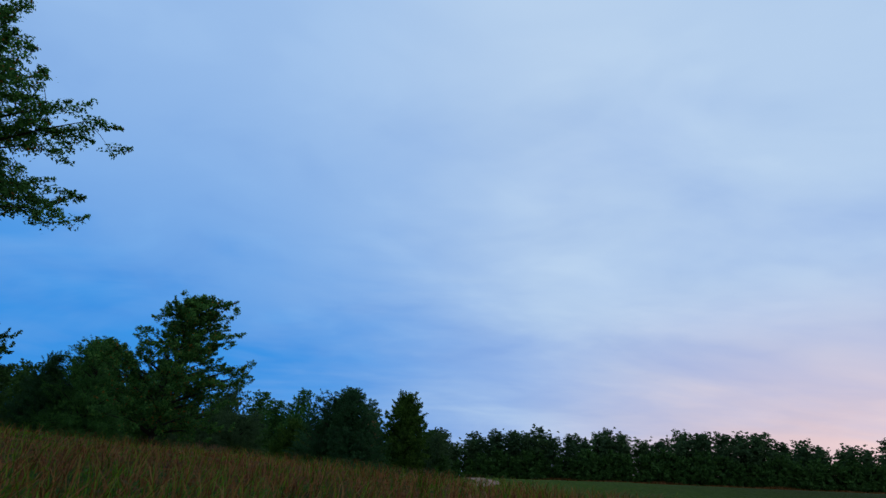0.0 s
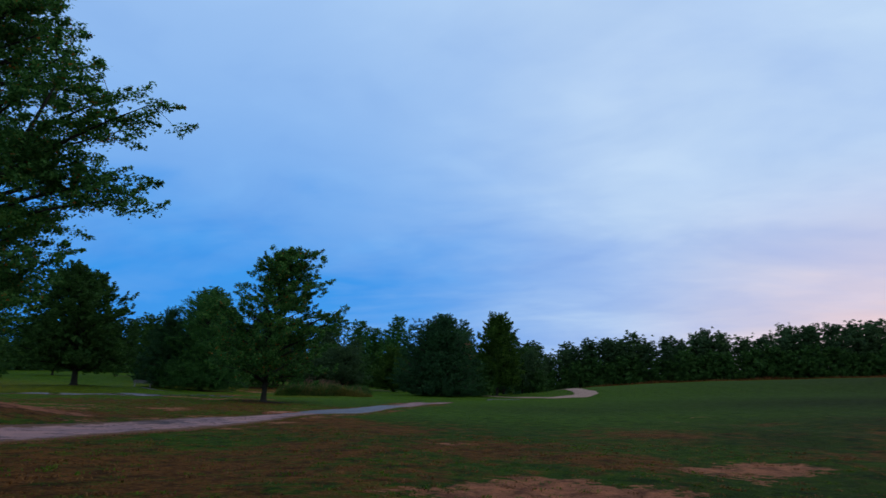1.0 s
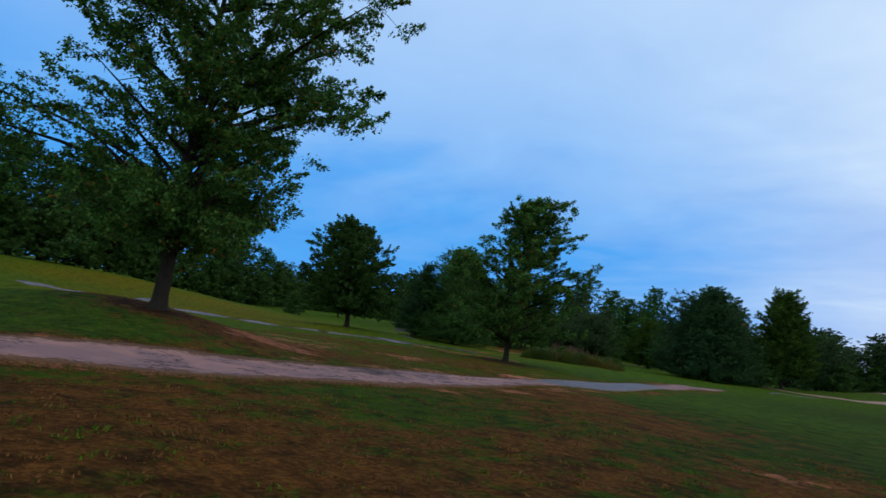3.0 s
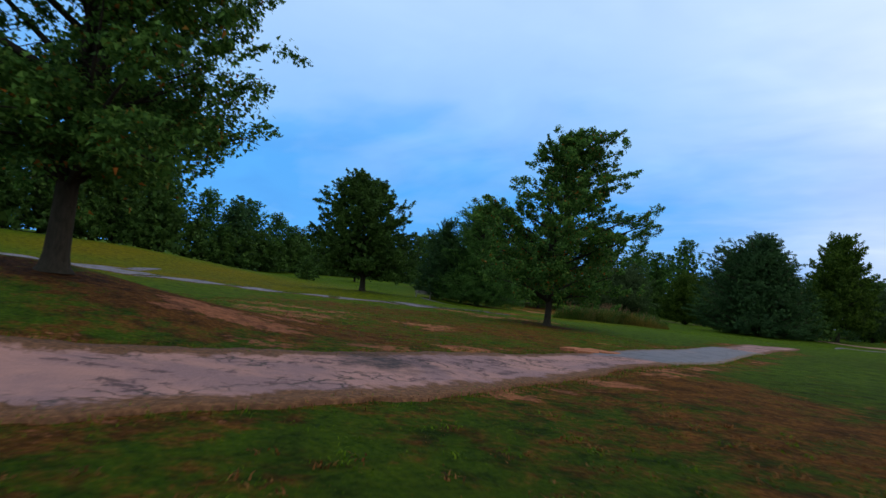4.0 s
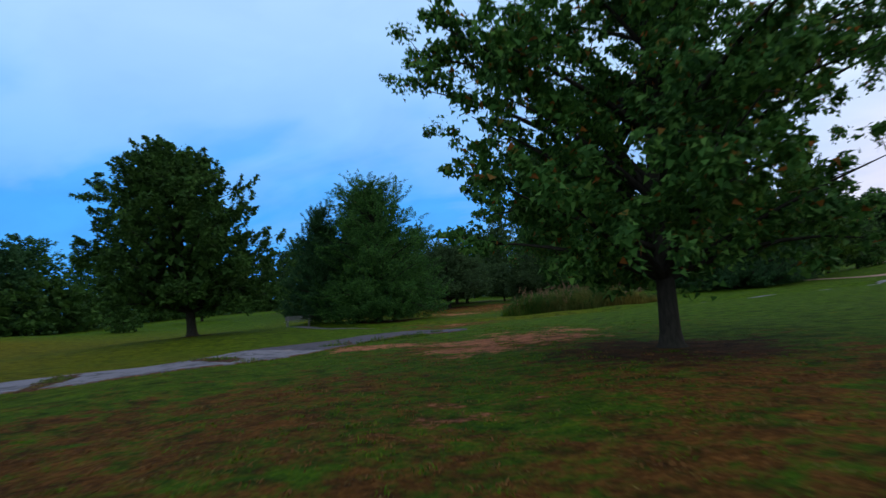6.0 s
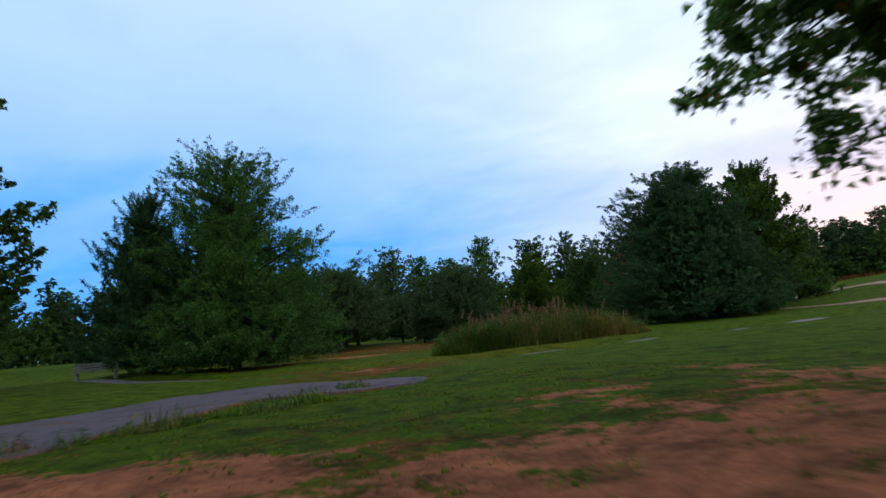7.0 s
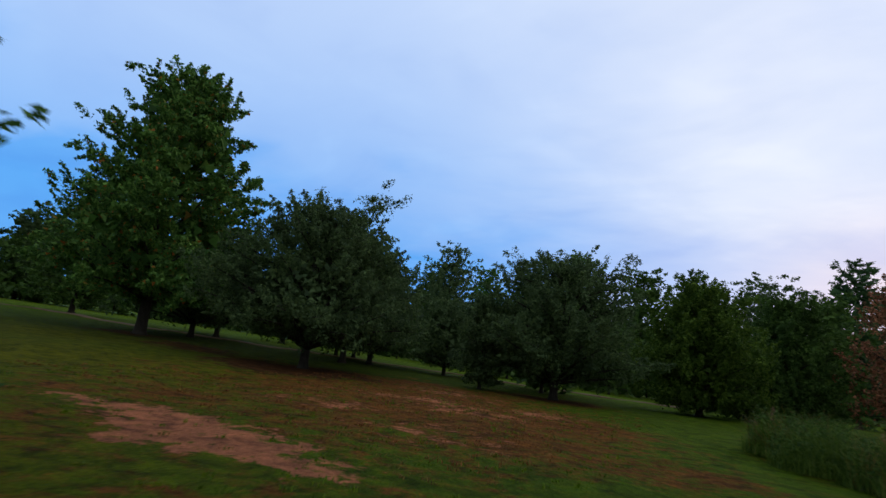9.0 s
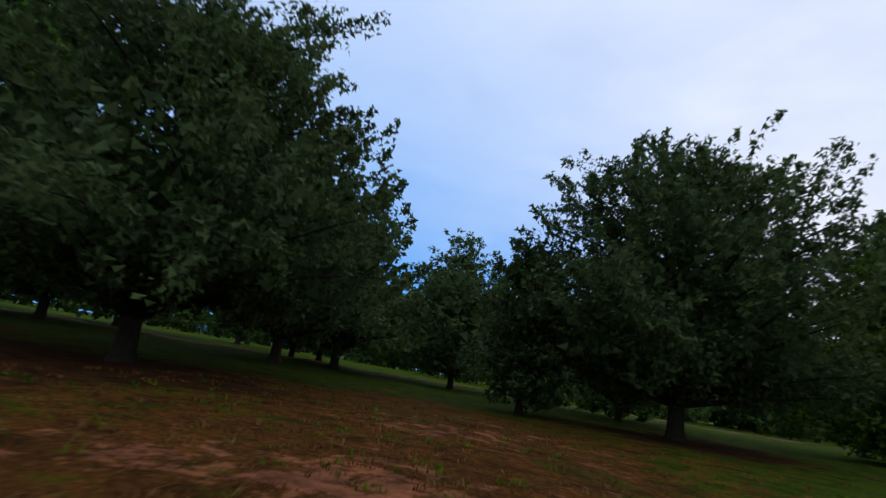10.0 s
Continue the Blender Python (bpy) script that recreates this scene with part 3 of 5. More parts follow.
def patch_of(name, x, y, rx, ry, turn, mat, label, seed, lift=0.012, lobes=1.0):
    """Bare ground: a low sheet with a ragged outline that feathers into tongues."""
    rng = np.random.default_rng(seed)
    rings, n = 7, 64
    a = np.linspace(0, 2 * np.pi, n, endpoint=False)
    edge = 1 + lobes * sum(k * np.sin(f * a + rng.uniform(0, 6.3)) for k, f in ((0.22, 2), (0.16, 3), (0.14, 5), (0.12, 8), (0.1, 13))) + rng.normal(0, 0.06, n)
    rad = np.linspace(0, 1, rings)[:, None] * edge[None]
    px, py = rad * np.cos(a) * rx, rad * np.sin(a) * ry
    c, s = math.cos(radians(turn)), math.sin(radians(turn))
    vx, vy = x + c * px - s * py, y + s * px + c * py
    vz = ground_height(vx, vy) + lift + rng.normal(0, 0.006, vx.shape) * np.linspace(1, 0, rings)[:, None]
    vz[-1] -= lift + 0.03
    i, j = np.meshgrid(np.arange(rings - 1), np.arange(n), indexing="ij")
    p, q = (i * n + j).ravel(), (i * n + (j + 1) % n).ravel()
    ob = new(name, mesh_from(name, np.stack([vx, vy, vz], -1).reshape(-1, 3), np.stack([p, p + n, q + n, q], 1), [mat], True))
    return tagged(ob, label, "bare ground", kind="structure")


def broken_slab(x, y, turn, seed):
    """A shoulder of pinkish concrete broken into angular plates."""
    rng = np.random.default_rng(seed)
    root = tagged(new("broken_slab"), "pinkish crumbled slab at the edge of the path", "slab", kind="structure")
    root.matrix_world = pose(x, y, gz(x, y), 0, 0, turn)
    for i in range(3):
        for j in range(2):
            if (i, j) == (2, 1):
                continue
            cx, cy = (i - 1) * 0.62 + rng.normal(0, 0.05), (j - 0.5) * 0.55 + rng.normal(0, 0.04)
            bm = bmesh.new()
            rim = []
            for k in range(7):
                a = k * 0.898 + rng.normal(0, 0.15)
                q = rng.uniform(0.36, 0.50)
                rim.append(bm.verts.new((cx + math.cos(a) * q, cy + math.sin(a) * q * 0.8, 0.055 + rng.normal(0, 0.008))))
            top = bm.faces.new(rim)
            low = bmesh.ops.extrude_face_region(bm, geom=[top])
            bmesh.ops.translate(bm, vec=(0, 0, -0.12), verts=[v for v in low["geom"] if isinstance(v, bmesh.types.BMVert)])
            bmesh.ops.recalc_face_normals(bm, faces=bm.faces[:])
            me = bpy.data.meshes.new("plate")
            bm.to_mesh(me)
            bm.free()
            me.materials.append(CLAY)
            plate = new("plate", me)
            plate.parent = root
            tagged(plate)


broken_slab(-15.4, 23.9, 70, 16)


# ---- trees ----
def tube(points, radii, sides=7):
    """Tapered tube along a line; returns verts and quad faces."""
    p, r = np.array(points, float), np.array(radii, float)
    way = np.gradient(p, axis=0)
    way /= np.linalg.norm(way, axis=1)[:, None] + 1e-9
    ref = np.where(np.abs(way[:, 2:3]) > 0.9, [[1.0, 0, 0]], [[0, 0, 1.0]])
    a = np.cross(way, ref)
    a /= np.linalg.norm(a, axis=1)[:, None] + 1e-9
    b = np.cross(way, a)
    t = np.linspace(0, 2 * np.pi, sides, endpoint=False)
    v = p[:, None] + r[:, None, None] * (np.cos(t)[None, :, None] * a[:, None] + np.sin(t)[None, :, None] * b[:, None])
    i, j = np.meshgrid(np.arange(len(p) - 1), np.arange(sides), indexing="ij")
    f, g = (i * sides + j).ravel(), (i * sides + (j + 1) % sides).ravel()
    return v.reshape(-1, 3), np.stack([f, g, g + sides, f + sides], 1)


def leaves(rng, centres, radii, count, size, slim=0.55, flat=0.75, hang=0.0, corners=4, axes=None, up=0.5):
    """Kite-shaped leaves, thick at the skin of each clump; axes draw the clumps out into tapering shoots."""
    n = len(centres)
    which = np.repeat(np.arange(n), count)
    m = len(which)
    d = rng.normal(size=(m, 3))
    d /= np.linalg.norm(d, axis=1)[:, None]
    reach = np.clip(np.abs(rng.normal(0.7, 0.32, m)), 0.0, 1.25)
    pos = d * (reach * radii[which])[:, None] * [1, 1, flat]
    if axes is not None:
        u = rng.uniform(-0.25, 1.0, m)
        pos *= (1.0 - 0.62 * np.clip(u, 0, 1))[:, None]
        pos += axes[which] * u[:, None]
    pos += centres[which]
    nor = d * 0.7 + rng.normal(0, 0.6, (m, 3)) + [0, 0, up]
    nor /= np.linalg.norm(nor, axis=1)[:, None]
    tip = d + rng.normal(0, 0.7, (m, 3)) - [0, 0, hang]
    tip -= nor * (tip * nor).sum(1)[:, None]
    tip /= np.linalg.norm(tip, axis=1)[:, None] + 1e-9
    wide = np.cross(nor, tip)
    s = (size * rng.uniform(0.6, 1.3, m))[:, None]
    verts = np.stack([pos - tip * s * 0.5, pos + wide * s * slim * 0.5 - nor * s * 0.08, pos + tip * s * 0.5, pos - wide * s * slim * 0.5 - nor * s * 0.08], 1)
    if corners == 3:
        verts = np.stack([verts[:, 0] - wide * s * slim * 0.4, verts[:, 0] + wide * s * slim * 0.5, verts[:, 2]], 1)
    return verts.reshape(-1, 3), np.arange(m * corners).reshape(m, corners)


def joined(parts):
    verts, faces, n = [], [], 0
    for v, f in parts:
        verts.append(v)
        faces.append(f + n)
        n += len(v)
    return np.concatenate(verts), np.concatenate(faces)


def part(name, me, parent, label=""):
    ob = new(name, me)
    ob.parent = parent
    return tagged(ob, label)


def tree(name, label, x, y, height, profile, seed, leaf, bark=BARK, trunk=0.22, bare=0.1, limbs=46, per_limb=6, count=46, size=0.2, clump=0.62, slim=0.55,
         rise=0.45, lean=(0.0, 0.0), extra=(), pine=False, group="", fork=None, category="tree", sub=2, far=False, corners=4, gaps=None, shoot=0.8, lift=0.7, core=0, core_size=0.5, core_top=0.86, boughs=18, fine=None, droop=()):
    """A broad tree: trunk, limbs that reach the crown's outline (profile: rows of height share and radius), twigs, and clumps of leaves along them.
    extra: single limbs (start height, heading from +x in degrees, length, end height).
    shoot, lift: how far the clumps are drawn out into twigs, and how steeply; core: the number of shaded inner leaves.
    droop: long limbs, as in extra, leafy at their hanging ends alone; fine: past this radius the leaves are small."""
    rng = np.random.default_rng(seed)
    prof = np.array(profile, float)
    lean = np.array([*lean, 0.0])
    root = tagged(new(name), label, category, group)
    root.location = (x, y, gz(x, y) - 0.03)

    def stem(h):
        return lean * (h / height) ** 1.5 * height * 0.1 + np.array([0.10 * math.sin(2.1 * h / height * 3 + seed), 0.10 * math.cos(1.7 * h / height * 3 + seed), 0]) * (h / height) + [0, 0, h]

    hs = np.concatenate([[0, 0.12, 0.35, 0.8], np.linspace(1.4, height * 0.93, 9)])
    rs = trunk * np.concatenate([[1.75, 1.3, 1.08, 1.0], np.linspace(0.95, 0.10, 9)])
    wood = [tube([stem(h) for h in hs], rs, 10)] if not far else [tube([stem(h) for h in hs[::2]], rs[::2], 6)]
    if fork:
        h0, az, ln, top = fork
        a = radians(az)
        pts = [stem(h0) + np.array([math.cos(a) * ln * s**0.8, math.sin(a) * ln * s**0.8, (top - h0) * s]) for s in np.linspace(0, 1, 8)]
        wood.append(tube(pts, np.linspace(trunk * 0.8, trunk * 0.12, 8), 8))
    centres, radii = [], []
    plan = []
    for i in range(limbs):
        f = bare + (1 - bare) * ((i + rng.uniform(0, 1)) / limbs) ** 0.9
        r = np.interp(f, prof[:, 0], prof[:, 1]) * rng.uniform(0.72, 1.03)
        if pine and not far:
            layers = max(6, limbs // 8)
            f = bare + (1 - bare) * (np.floor((f - bare) / (1 - bare) * layers) + 0.5 + rng.normal(0, 0.24)) / layers
        az = i * 2.399 + rng.normal(0, 0.3)
        up = rise * r * rng.uniform(0.5, 1.3) * (1.2 - 0.5 * f if not pine else 0.35)
        h1 = f * height
        h0 = max(0.12 * height * (1 if not pine else 0.5), h1 - up - 0.1 * height * rng.uniform(0, 1))
        plan.append((min(h0, height * 0.9), az, r, h1))
    plan += [(height * 0.8, k * 1.57 + seed, max(0.25, prof[-1, 1]) * rng.uniform(0.3, 0.9), height * rng.uniform(0.93, 1.0)) for k in range(4)]
    plan += [(h0, radians(az), r, h1) for h0, az, r, h1 in extra]
    bare_limbs = len(plan)
    plan += [(h0, radians(az), r, h1) for h0, az, r, h1 in droop]
    for number, (h0, az, r, h1) in enumerate(plan):
        a0 = stem(h0)
        end = stem(h1) * [1, 1, 0] + np.array([math.cos(az) * r, math.sin(az) * r, h1])
        mid = (a0 + end) / 2 + np.array([0, 0, (0.12 if not pine else -0.10) * r]) + rng.normal(0, 0.06 * r, 3)
        s = np.linspace(0, 1, 6)[:, None]
        line = (1 - s) ** 2 * a0 + 2 * s * (1 - s) * mid + s**2 * end
        if pine:
            line[-2:, 2] += [0.12 * r * 0.3, 0.12 * r]
        if not far:
            wood.append(tube(line, np.linspace(0.028 + 0.016 * r, 0.010, 6), 5))
        elif len(wood) < boughs:
            wood.append(tube(line[::2], [0.12, 0.07, 0.03], 3))
        k = max(2, int(per_limb * min(2.0, 0.35 + 0.8 * r / prof[:, 1].max())))
        for q in np.linspace(0.66 if number >= bare_limbs else 0.32 if not pine else 0.2, 1.0, k):
            c = (1 - q) ** 2 * a0 + 2 * q * (1 - q) * mid + q**2 * end
            off = rng.normal(0, 0.42 * clump, 3) * (1.3 - 0.6 * q)
            centres.append(c + off)
            radii.append(clump * rng.uniform(0.6, 1.15) * (1.1 - 0.35 * q))
            for _ in range(sub):
                w = c + np.clip(rng.normal(0, 1.0, 3), -1.6, 1.6) * [clump * 1.0, clump * 1.0, clump * 0.6]
                centres.append(w)
                radii.append(clump * rng.uniform(0.35, 0.75))
                if not far and rng.uniform() < 0.3:
                    wood.append(tube([c, (c + w) / 2 + [0, 0, 0.05], w], [0.014, 0.010, 0.005], 4))
    part("trunk", mesh_from("trunk", *joined(wood), [bark], True), root)
    centres, radii = np.array(centres), np.array(radii)
    if gaps:
        wave = np.sin(2.3 * centres[:, 0] + 0.6) * np.sin(2.1 * centres[:, 1] + 1.4) + np.sin(2.6 * centres[:, 2] + 0.8 * centres[:, 0])
        keep = (wave > gaps[1]) | (centres[:, 2] > gaps[0] * height) | (np.hypot(centres[:, 0], centres[:, 1]) > 4.6)
        centres, radii = centres[keep], radii[keep]
    axes = None
    if shoot:
        out = centres * [1, 1, 0]
        out /= np.linalg.norm(out, axis=1)[:, None] + 0.3
        axes = out * 0.75 + [0, 0, lift] + rng.normal(0, 0.35, out.shape)
        axes *= (shoot * clump * rng.uniform(0.5, 1.5, len(out)) / (np.linalg.norm(axes, axis=1) + 1e-9))[:, None]
    fold = 3 if far else corners
    flat, hang, up = (0.38, -0.5, 0.5) if pine else (0.75, 0.25, 0.2 if far else 0.5)
    near = np.hypot(centres[:, 0], centres[:, 1]) > (fine or 1e9)
    v, f = leaves(rng, centres[~near], radii[~near], count, size, slim, flat, hang, fold, axes[~near] if shoot else None, up)
    if near.any():
        v, f = joined([(v, f), leaves(rng, centres[near], radii[near], int(1.9 * count), 0.66 * size, slim, flat, hang, fold, axes[near] if shoot else None, up)])
    if core:
        hh = rng.uniform(bare + 0.04, core_top, core)
        q = np.sqrt(rng.uniform(0, 1, core)) * (0.8 if pine else 0.64) * np.interp(hh, prof[:, 0], prof[:, 1])
        turn = rng.uniform(0, 6.283, core)
        inner = np.stack([np.cos(turn) * q, np.sin(turn) * q, hh * height], 1) + lean * (hh[:, None] ** 1.5) * height * 0.1
        v, f = joined([(v, f), leaves(rng, inner, np.full(core, 0.3), 1, core_size, 0.9, 1.0, 0.2, fold, None, 0.0)])
    v[:, 2] = np.maximum(v[:, 2], 0.1)
    part("crown", mesh_from("crown", v, f, [leaf], False), root)
    return root


tree("maple_tree", "tall spreading maple with an open dark green crown", -20.6, 11.8, 14.2, [(0.0, 2.0), (0.2, 2.7), (0.45, 3.7), (0.7, 4.3), (0.9, 2.8), (1.0, 0.8)], 1, LEAF_MAPLE, trunk=0.22, bare=0.15, limbs=66, per_limb=7, count=112, size=0.115, clump=0.6, slim=0.85, corners=3, shoot=1.0, lift=0.3, fork=(3.4, 40, 2.2, 11.0), gaps=(0.6, -0.75),
     extra=((3.6, 95, 3.0, 3.5), (3.4, 112, 3.3, 3.3), (3.8, 120, 3.0, 3.9), (5.5, 21, 5.7, 9.5), (2.4, 20, 2.4, 2.2), (2.4, 140, 2.6, 2.3), (2.5, 220, 2.6, 2.2), (2.4, 290, 2.2, 2.1), (2.6, 330, 2.4, 2.6), (4.6, 26, 5.3, 6.3), (4.4, 18, 4.6, 5.9), (5.8, 12, 4.9, 9.2), (5.0, 32, 4.9, 7.2), (3.2, 80, 2.2, 3.8), (2.8, 45, 2.5, 4.1), (3.0, 100, 2.4, 5.0), (3.0, 60, 2.1, 3.8), (3.4, 245, 5.6, 4.5), (3.6, 256, 5.0, 5.2), (3.2, 236, 5.2, 3.9)))
tree("maple_tree", "maple with two uneven tops standing in leaf litter", -25.9, 36.8, 11.3, [(0.0, 3.0), (0.15, 4.0), (0.4, 4.4), (0.56, 3.8), (0.66, 2.7), (0.85, 1.9), (1.0, 0.7)], 2, LEAF_MAPLE, trunk=0.19, bare=0.15, limbs=70, per_limb=7, count=78, size=0.14, clump=0.54, slim=0.9, corners=3, shoot=0.75, lift=0.5, fine=4.4, gaps=(0.9, -1.0),
     extra=((3.6, 24, 5.0, 6.2), (3.6, 20, 4.8, 6.6), (3.4, 30, 4.7, 5.6), (3.0, 210, 4.7, 6.5), (3.2, 215, 4.4, 7.0), (3.0, 204, 4.6, 5.9), (6.5, 22, 2.1, 10.9), (7.0, 40, 1.7, 10.9), (7.0, 200, 1.6, 10.2), (6.0, 24, 2.9, 8.8), (2.8, 161, 4.6, 3.6), (3.2, 150, 4.8, 4.6)),
     droop=((5.2, 134, 7.3, 3.2), (5.2, 132, 7.5, 2.9), (5.2, 129, 7.7, 2.5), (5.2, 125, 7.6, 2.3), (5.4, 133, 7.0, 3.6), (5.4, 128, 7.0, 3.2), (5.6, 131, 6.7, 4.2), (4.8, 117, 5.6, 3.3)), fork=(4.5, 20, 1.6, 11.5), lean=(0.45, 0.2))
tree("oak_tree", "round dense dark oak on a low rise", -58.0, 48.0, 12.9, [(0.0, 4.8), (0.15, 6.0), (0.45, 6.2), (0.7, 5.0), (0.9, 2.8), (1.0, 0.8)], 3, LEAF_DEEP, trunk=0.3, bare=0.13, limbs=76, per_limb=7, count=50, size=0.24, slim=0.75, clump=0.6, sub=3, corners=3, core=1400, core_size=0.6, lean=(-0.8, -0.8))
tree("oak_tree", "tall oak clothed in leaves down to the ground", -54.7, 63.6, 12.4, [(0.0, 5.0), (0.15, 5.7), (0.4, 5.3), (0.65, 4.1), (0.88, 2.6), (1.0, 1.1)], 4, LEAF_OAK, trunk=0.28, bare=0.02, limbs=84, per_limb=8, count=88, size=0.14, clump=0.56, slim=0.5, corners=3, shoot=1.4, lift=0.5, core=2200, core_size=0.3, core_top=0.42, gaps=(0.95, -1.2),
     extra=[(1.6, a, 5.0, 0.9) for a in range(0, 360, 30)] + [(2.6, a, 5.2, 2.3) for a in range(15, 360, 36)] + [(6.0, 62, 4.8, 7.2), (5.4, 48, 5.3, 6.2), (5.0, 75, 5.3, 5.2), (6.0, 35, 4.7, 7.0), (8.5, 200, 2.4, 12.0), (8.5, 215, 2.8, 11.6), (8.5, 40, 1.9, 11.9)] + [(1.0, a, 3.2 + (a % 50) * 0.03, 0.4) for a in range(0, 360, 25)])
tree("pine_tree", "dark pine with upswept spiky branch ends", -59.6, 62.4, 9.9, [(0.0, 3.2), (0.3, 3.6), (0.6, 2.7), (0.85, 1.2), (1.0, 0.2)], 5, NEEDLE, BARK_PINE, trunk=0.2, bare=0.12, limbs=76, per_limb=6, count=84, size=0.30, slim=0.16, clump=0.36, pine=True, corners=3, shoot=2.2, lift=1.1, core=700, core_size=0.5,
     extra=[(1.2, a, 3.4, 1.0) for a in range(0, 360, 40)])
tree("pine_tree", "broad dark white pine reaching down to the turf", -28.9, 87.0, 12.5, [(0.0, 6.2), (0.2, 6.9), (0.45, 6.0), (0.7, 4.2), (0.9, 2.4), (1.0, 0.8)], 6, NEEDLE, BARK_PINE, trunk=0.26, bare=0.02, limbs=120, per_limb=8, count=56, size=0.27, slim=0.24, clump=0.5, sub=3, pine=True, corners=3, shoot=1.2, lift=0.4, core=6500, core_size=0.38,
     extra=[(1.4, a, 6.0, 0.8) for a in range(0, 360, 30)] + [(0.8 + 0.3 * k, 140 + (k * 37) % 100, 7.7 - 0.12 * k + (k * 13) % 7 * 0.08, 1.4 + 0.36 * k) for k in range(28)])
tree("maple_tree", "light green maple beside a dark pine", -22.3, 96.5, 13.4, [(0.0, 3.0), (0.2, 3.8), (0.5, 3.8), (0.75, 2.8), (1.0, 0.7)], 7, LEAF_LIME, trunk=0.22, bare=0.14, limbs=56, per_limb=6, count=62, size=0.26, slim=0.7, clump=0.6, shoot=1.3, lift=0.9, corners=3, core=500)
tree("oak_tree", "big full oak at the edge of the park woods", -77.0, 90.0, 17.6, [(0.0, 6.6), (0.2, 7.6), (0.45, 6.8), (0.7, 5.0), (0.9, 3.4), (1.0, 1.0)], 8, LEAF_MAPLE, trunk=0.34, bare=0.12, limbs=80, per_limb=8, count=52, size=0.24, slim=0.8, clump=0.66, sub=3, shoot=0.9, lift=0.3, corners=3, core=1500, core_size=0.7)
tree("apple_tree", "wide low tree with dull grey-green leaves", -63.2, 89.2, 8.3, [(0.0, 5.0), (0.2, 6.1), (0.5, 5.9), (0.75, 4.4), (1.0, 1.6)], 9, LEAF_DUSK, trunk=0.22, bare=0.2, limbs=84, per_limb=8, count=50, size=0.16, slim=0.72, clump=0.56, corners=3, shoot=1.0, lift=0.7, core=3000, core_size=0.28, core_top=0.62, extra=((5, 40, 2.6, 8.6), (5.5, 42, 2.4, 9.2), (5, 44, 2.8, 9.6), (5, 150, 1.6, 8.8), (5, 160, 1.2, 9.0)))
tree("apple_tree", "low leaning tree with dull grey-green leaves", -52.8, 98.5, 7.9, [(0.0, 4.6), (0.2, 5.4), (0.5, 5.1), (0.8, 3.8), (1.0, 1.8)], 10, LEAF_DUSK, trunk=0.22, bare=0.2, limbs=72, per_limb=7, count=50, size=0.16, slim=0.72, clump=0.55, corners=3, shoot=1.0, lift=0.7, core=2500, core_size=0.28, core_top=0.6, extra=((4, 168, 3.0, 8.2), (4, 170, 3.2, 7.7), (4.4, 166, 3.0, 7.5), (4.2, 174, 3.6, 7.0), (4, 10, 3.8, 8.0)))
tree("young_tree", "slim dark young tree leafy to the ground", -57.2, 98.2, 5.0, [(0.0, 0.9), (0.3, 1.2), (0.7, 1.1), (1.0, 0.4)], 11, LEAF_DUSK, trunk=0.10, bare=0.05, limbs=34, per_limb=4, count=40, size=0.18, clump=0.42)
tree("maple_tree", "yellow-green small tree behind the tall grass", -45.5, 107.0, 8.0, [(0.0, 3.6), (0.3, 4.4), (0.6, 3.8), (1.0, 0.9)], 12, LEAF_LIME, trunk=0.2, bare=0.03, limbs=50, per_limb=6, count=110, size=0.19, slim=0.7, clump=0.7, shoot=1.2, lift=1.0, corners=3, core=2400, core_size=0.34)
tree("maple_tree", "green small tree beside a rusty red one", -40.0, 114.0, 8.6, [(0.0, 3.8), (0.3, 4.4), (0.6, 3.6), (1.0, 0.9)], 14, LEAF_DEEP, trunk=0.2, bare=0.03, limbs=46, per_limb=6, count=100, size=0.21, slim=0.7, clump=0.74, shoot=1.2, lift=1.0, corners=3, core=2400, core_size=0.34)
tree("red_maple", "small tree turning rusty red", -33.5, 112.0, 10.0, [(0.0, 3.2), (0.3, 4.0), (0.6, 3.4), (1.0, 0.9)], 13, LEAF_RED, trunk=0.2, bare=0.08, limbs=44, per_limb=5, count=26, size=0.22, slim=0.7, clump=0.56, shoot=1.6, lift=0.8, corners=3)

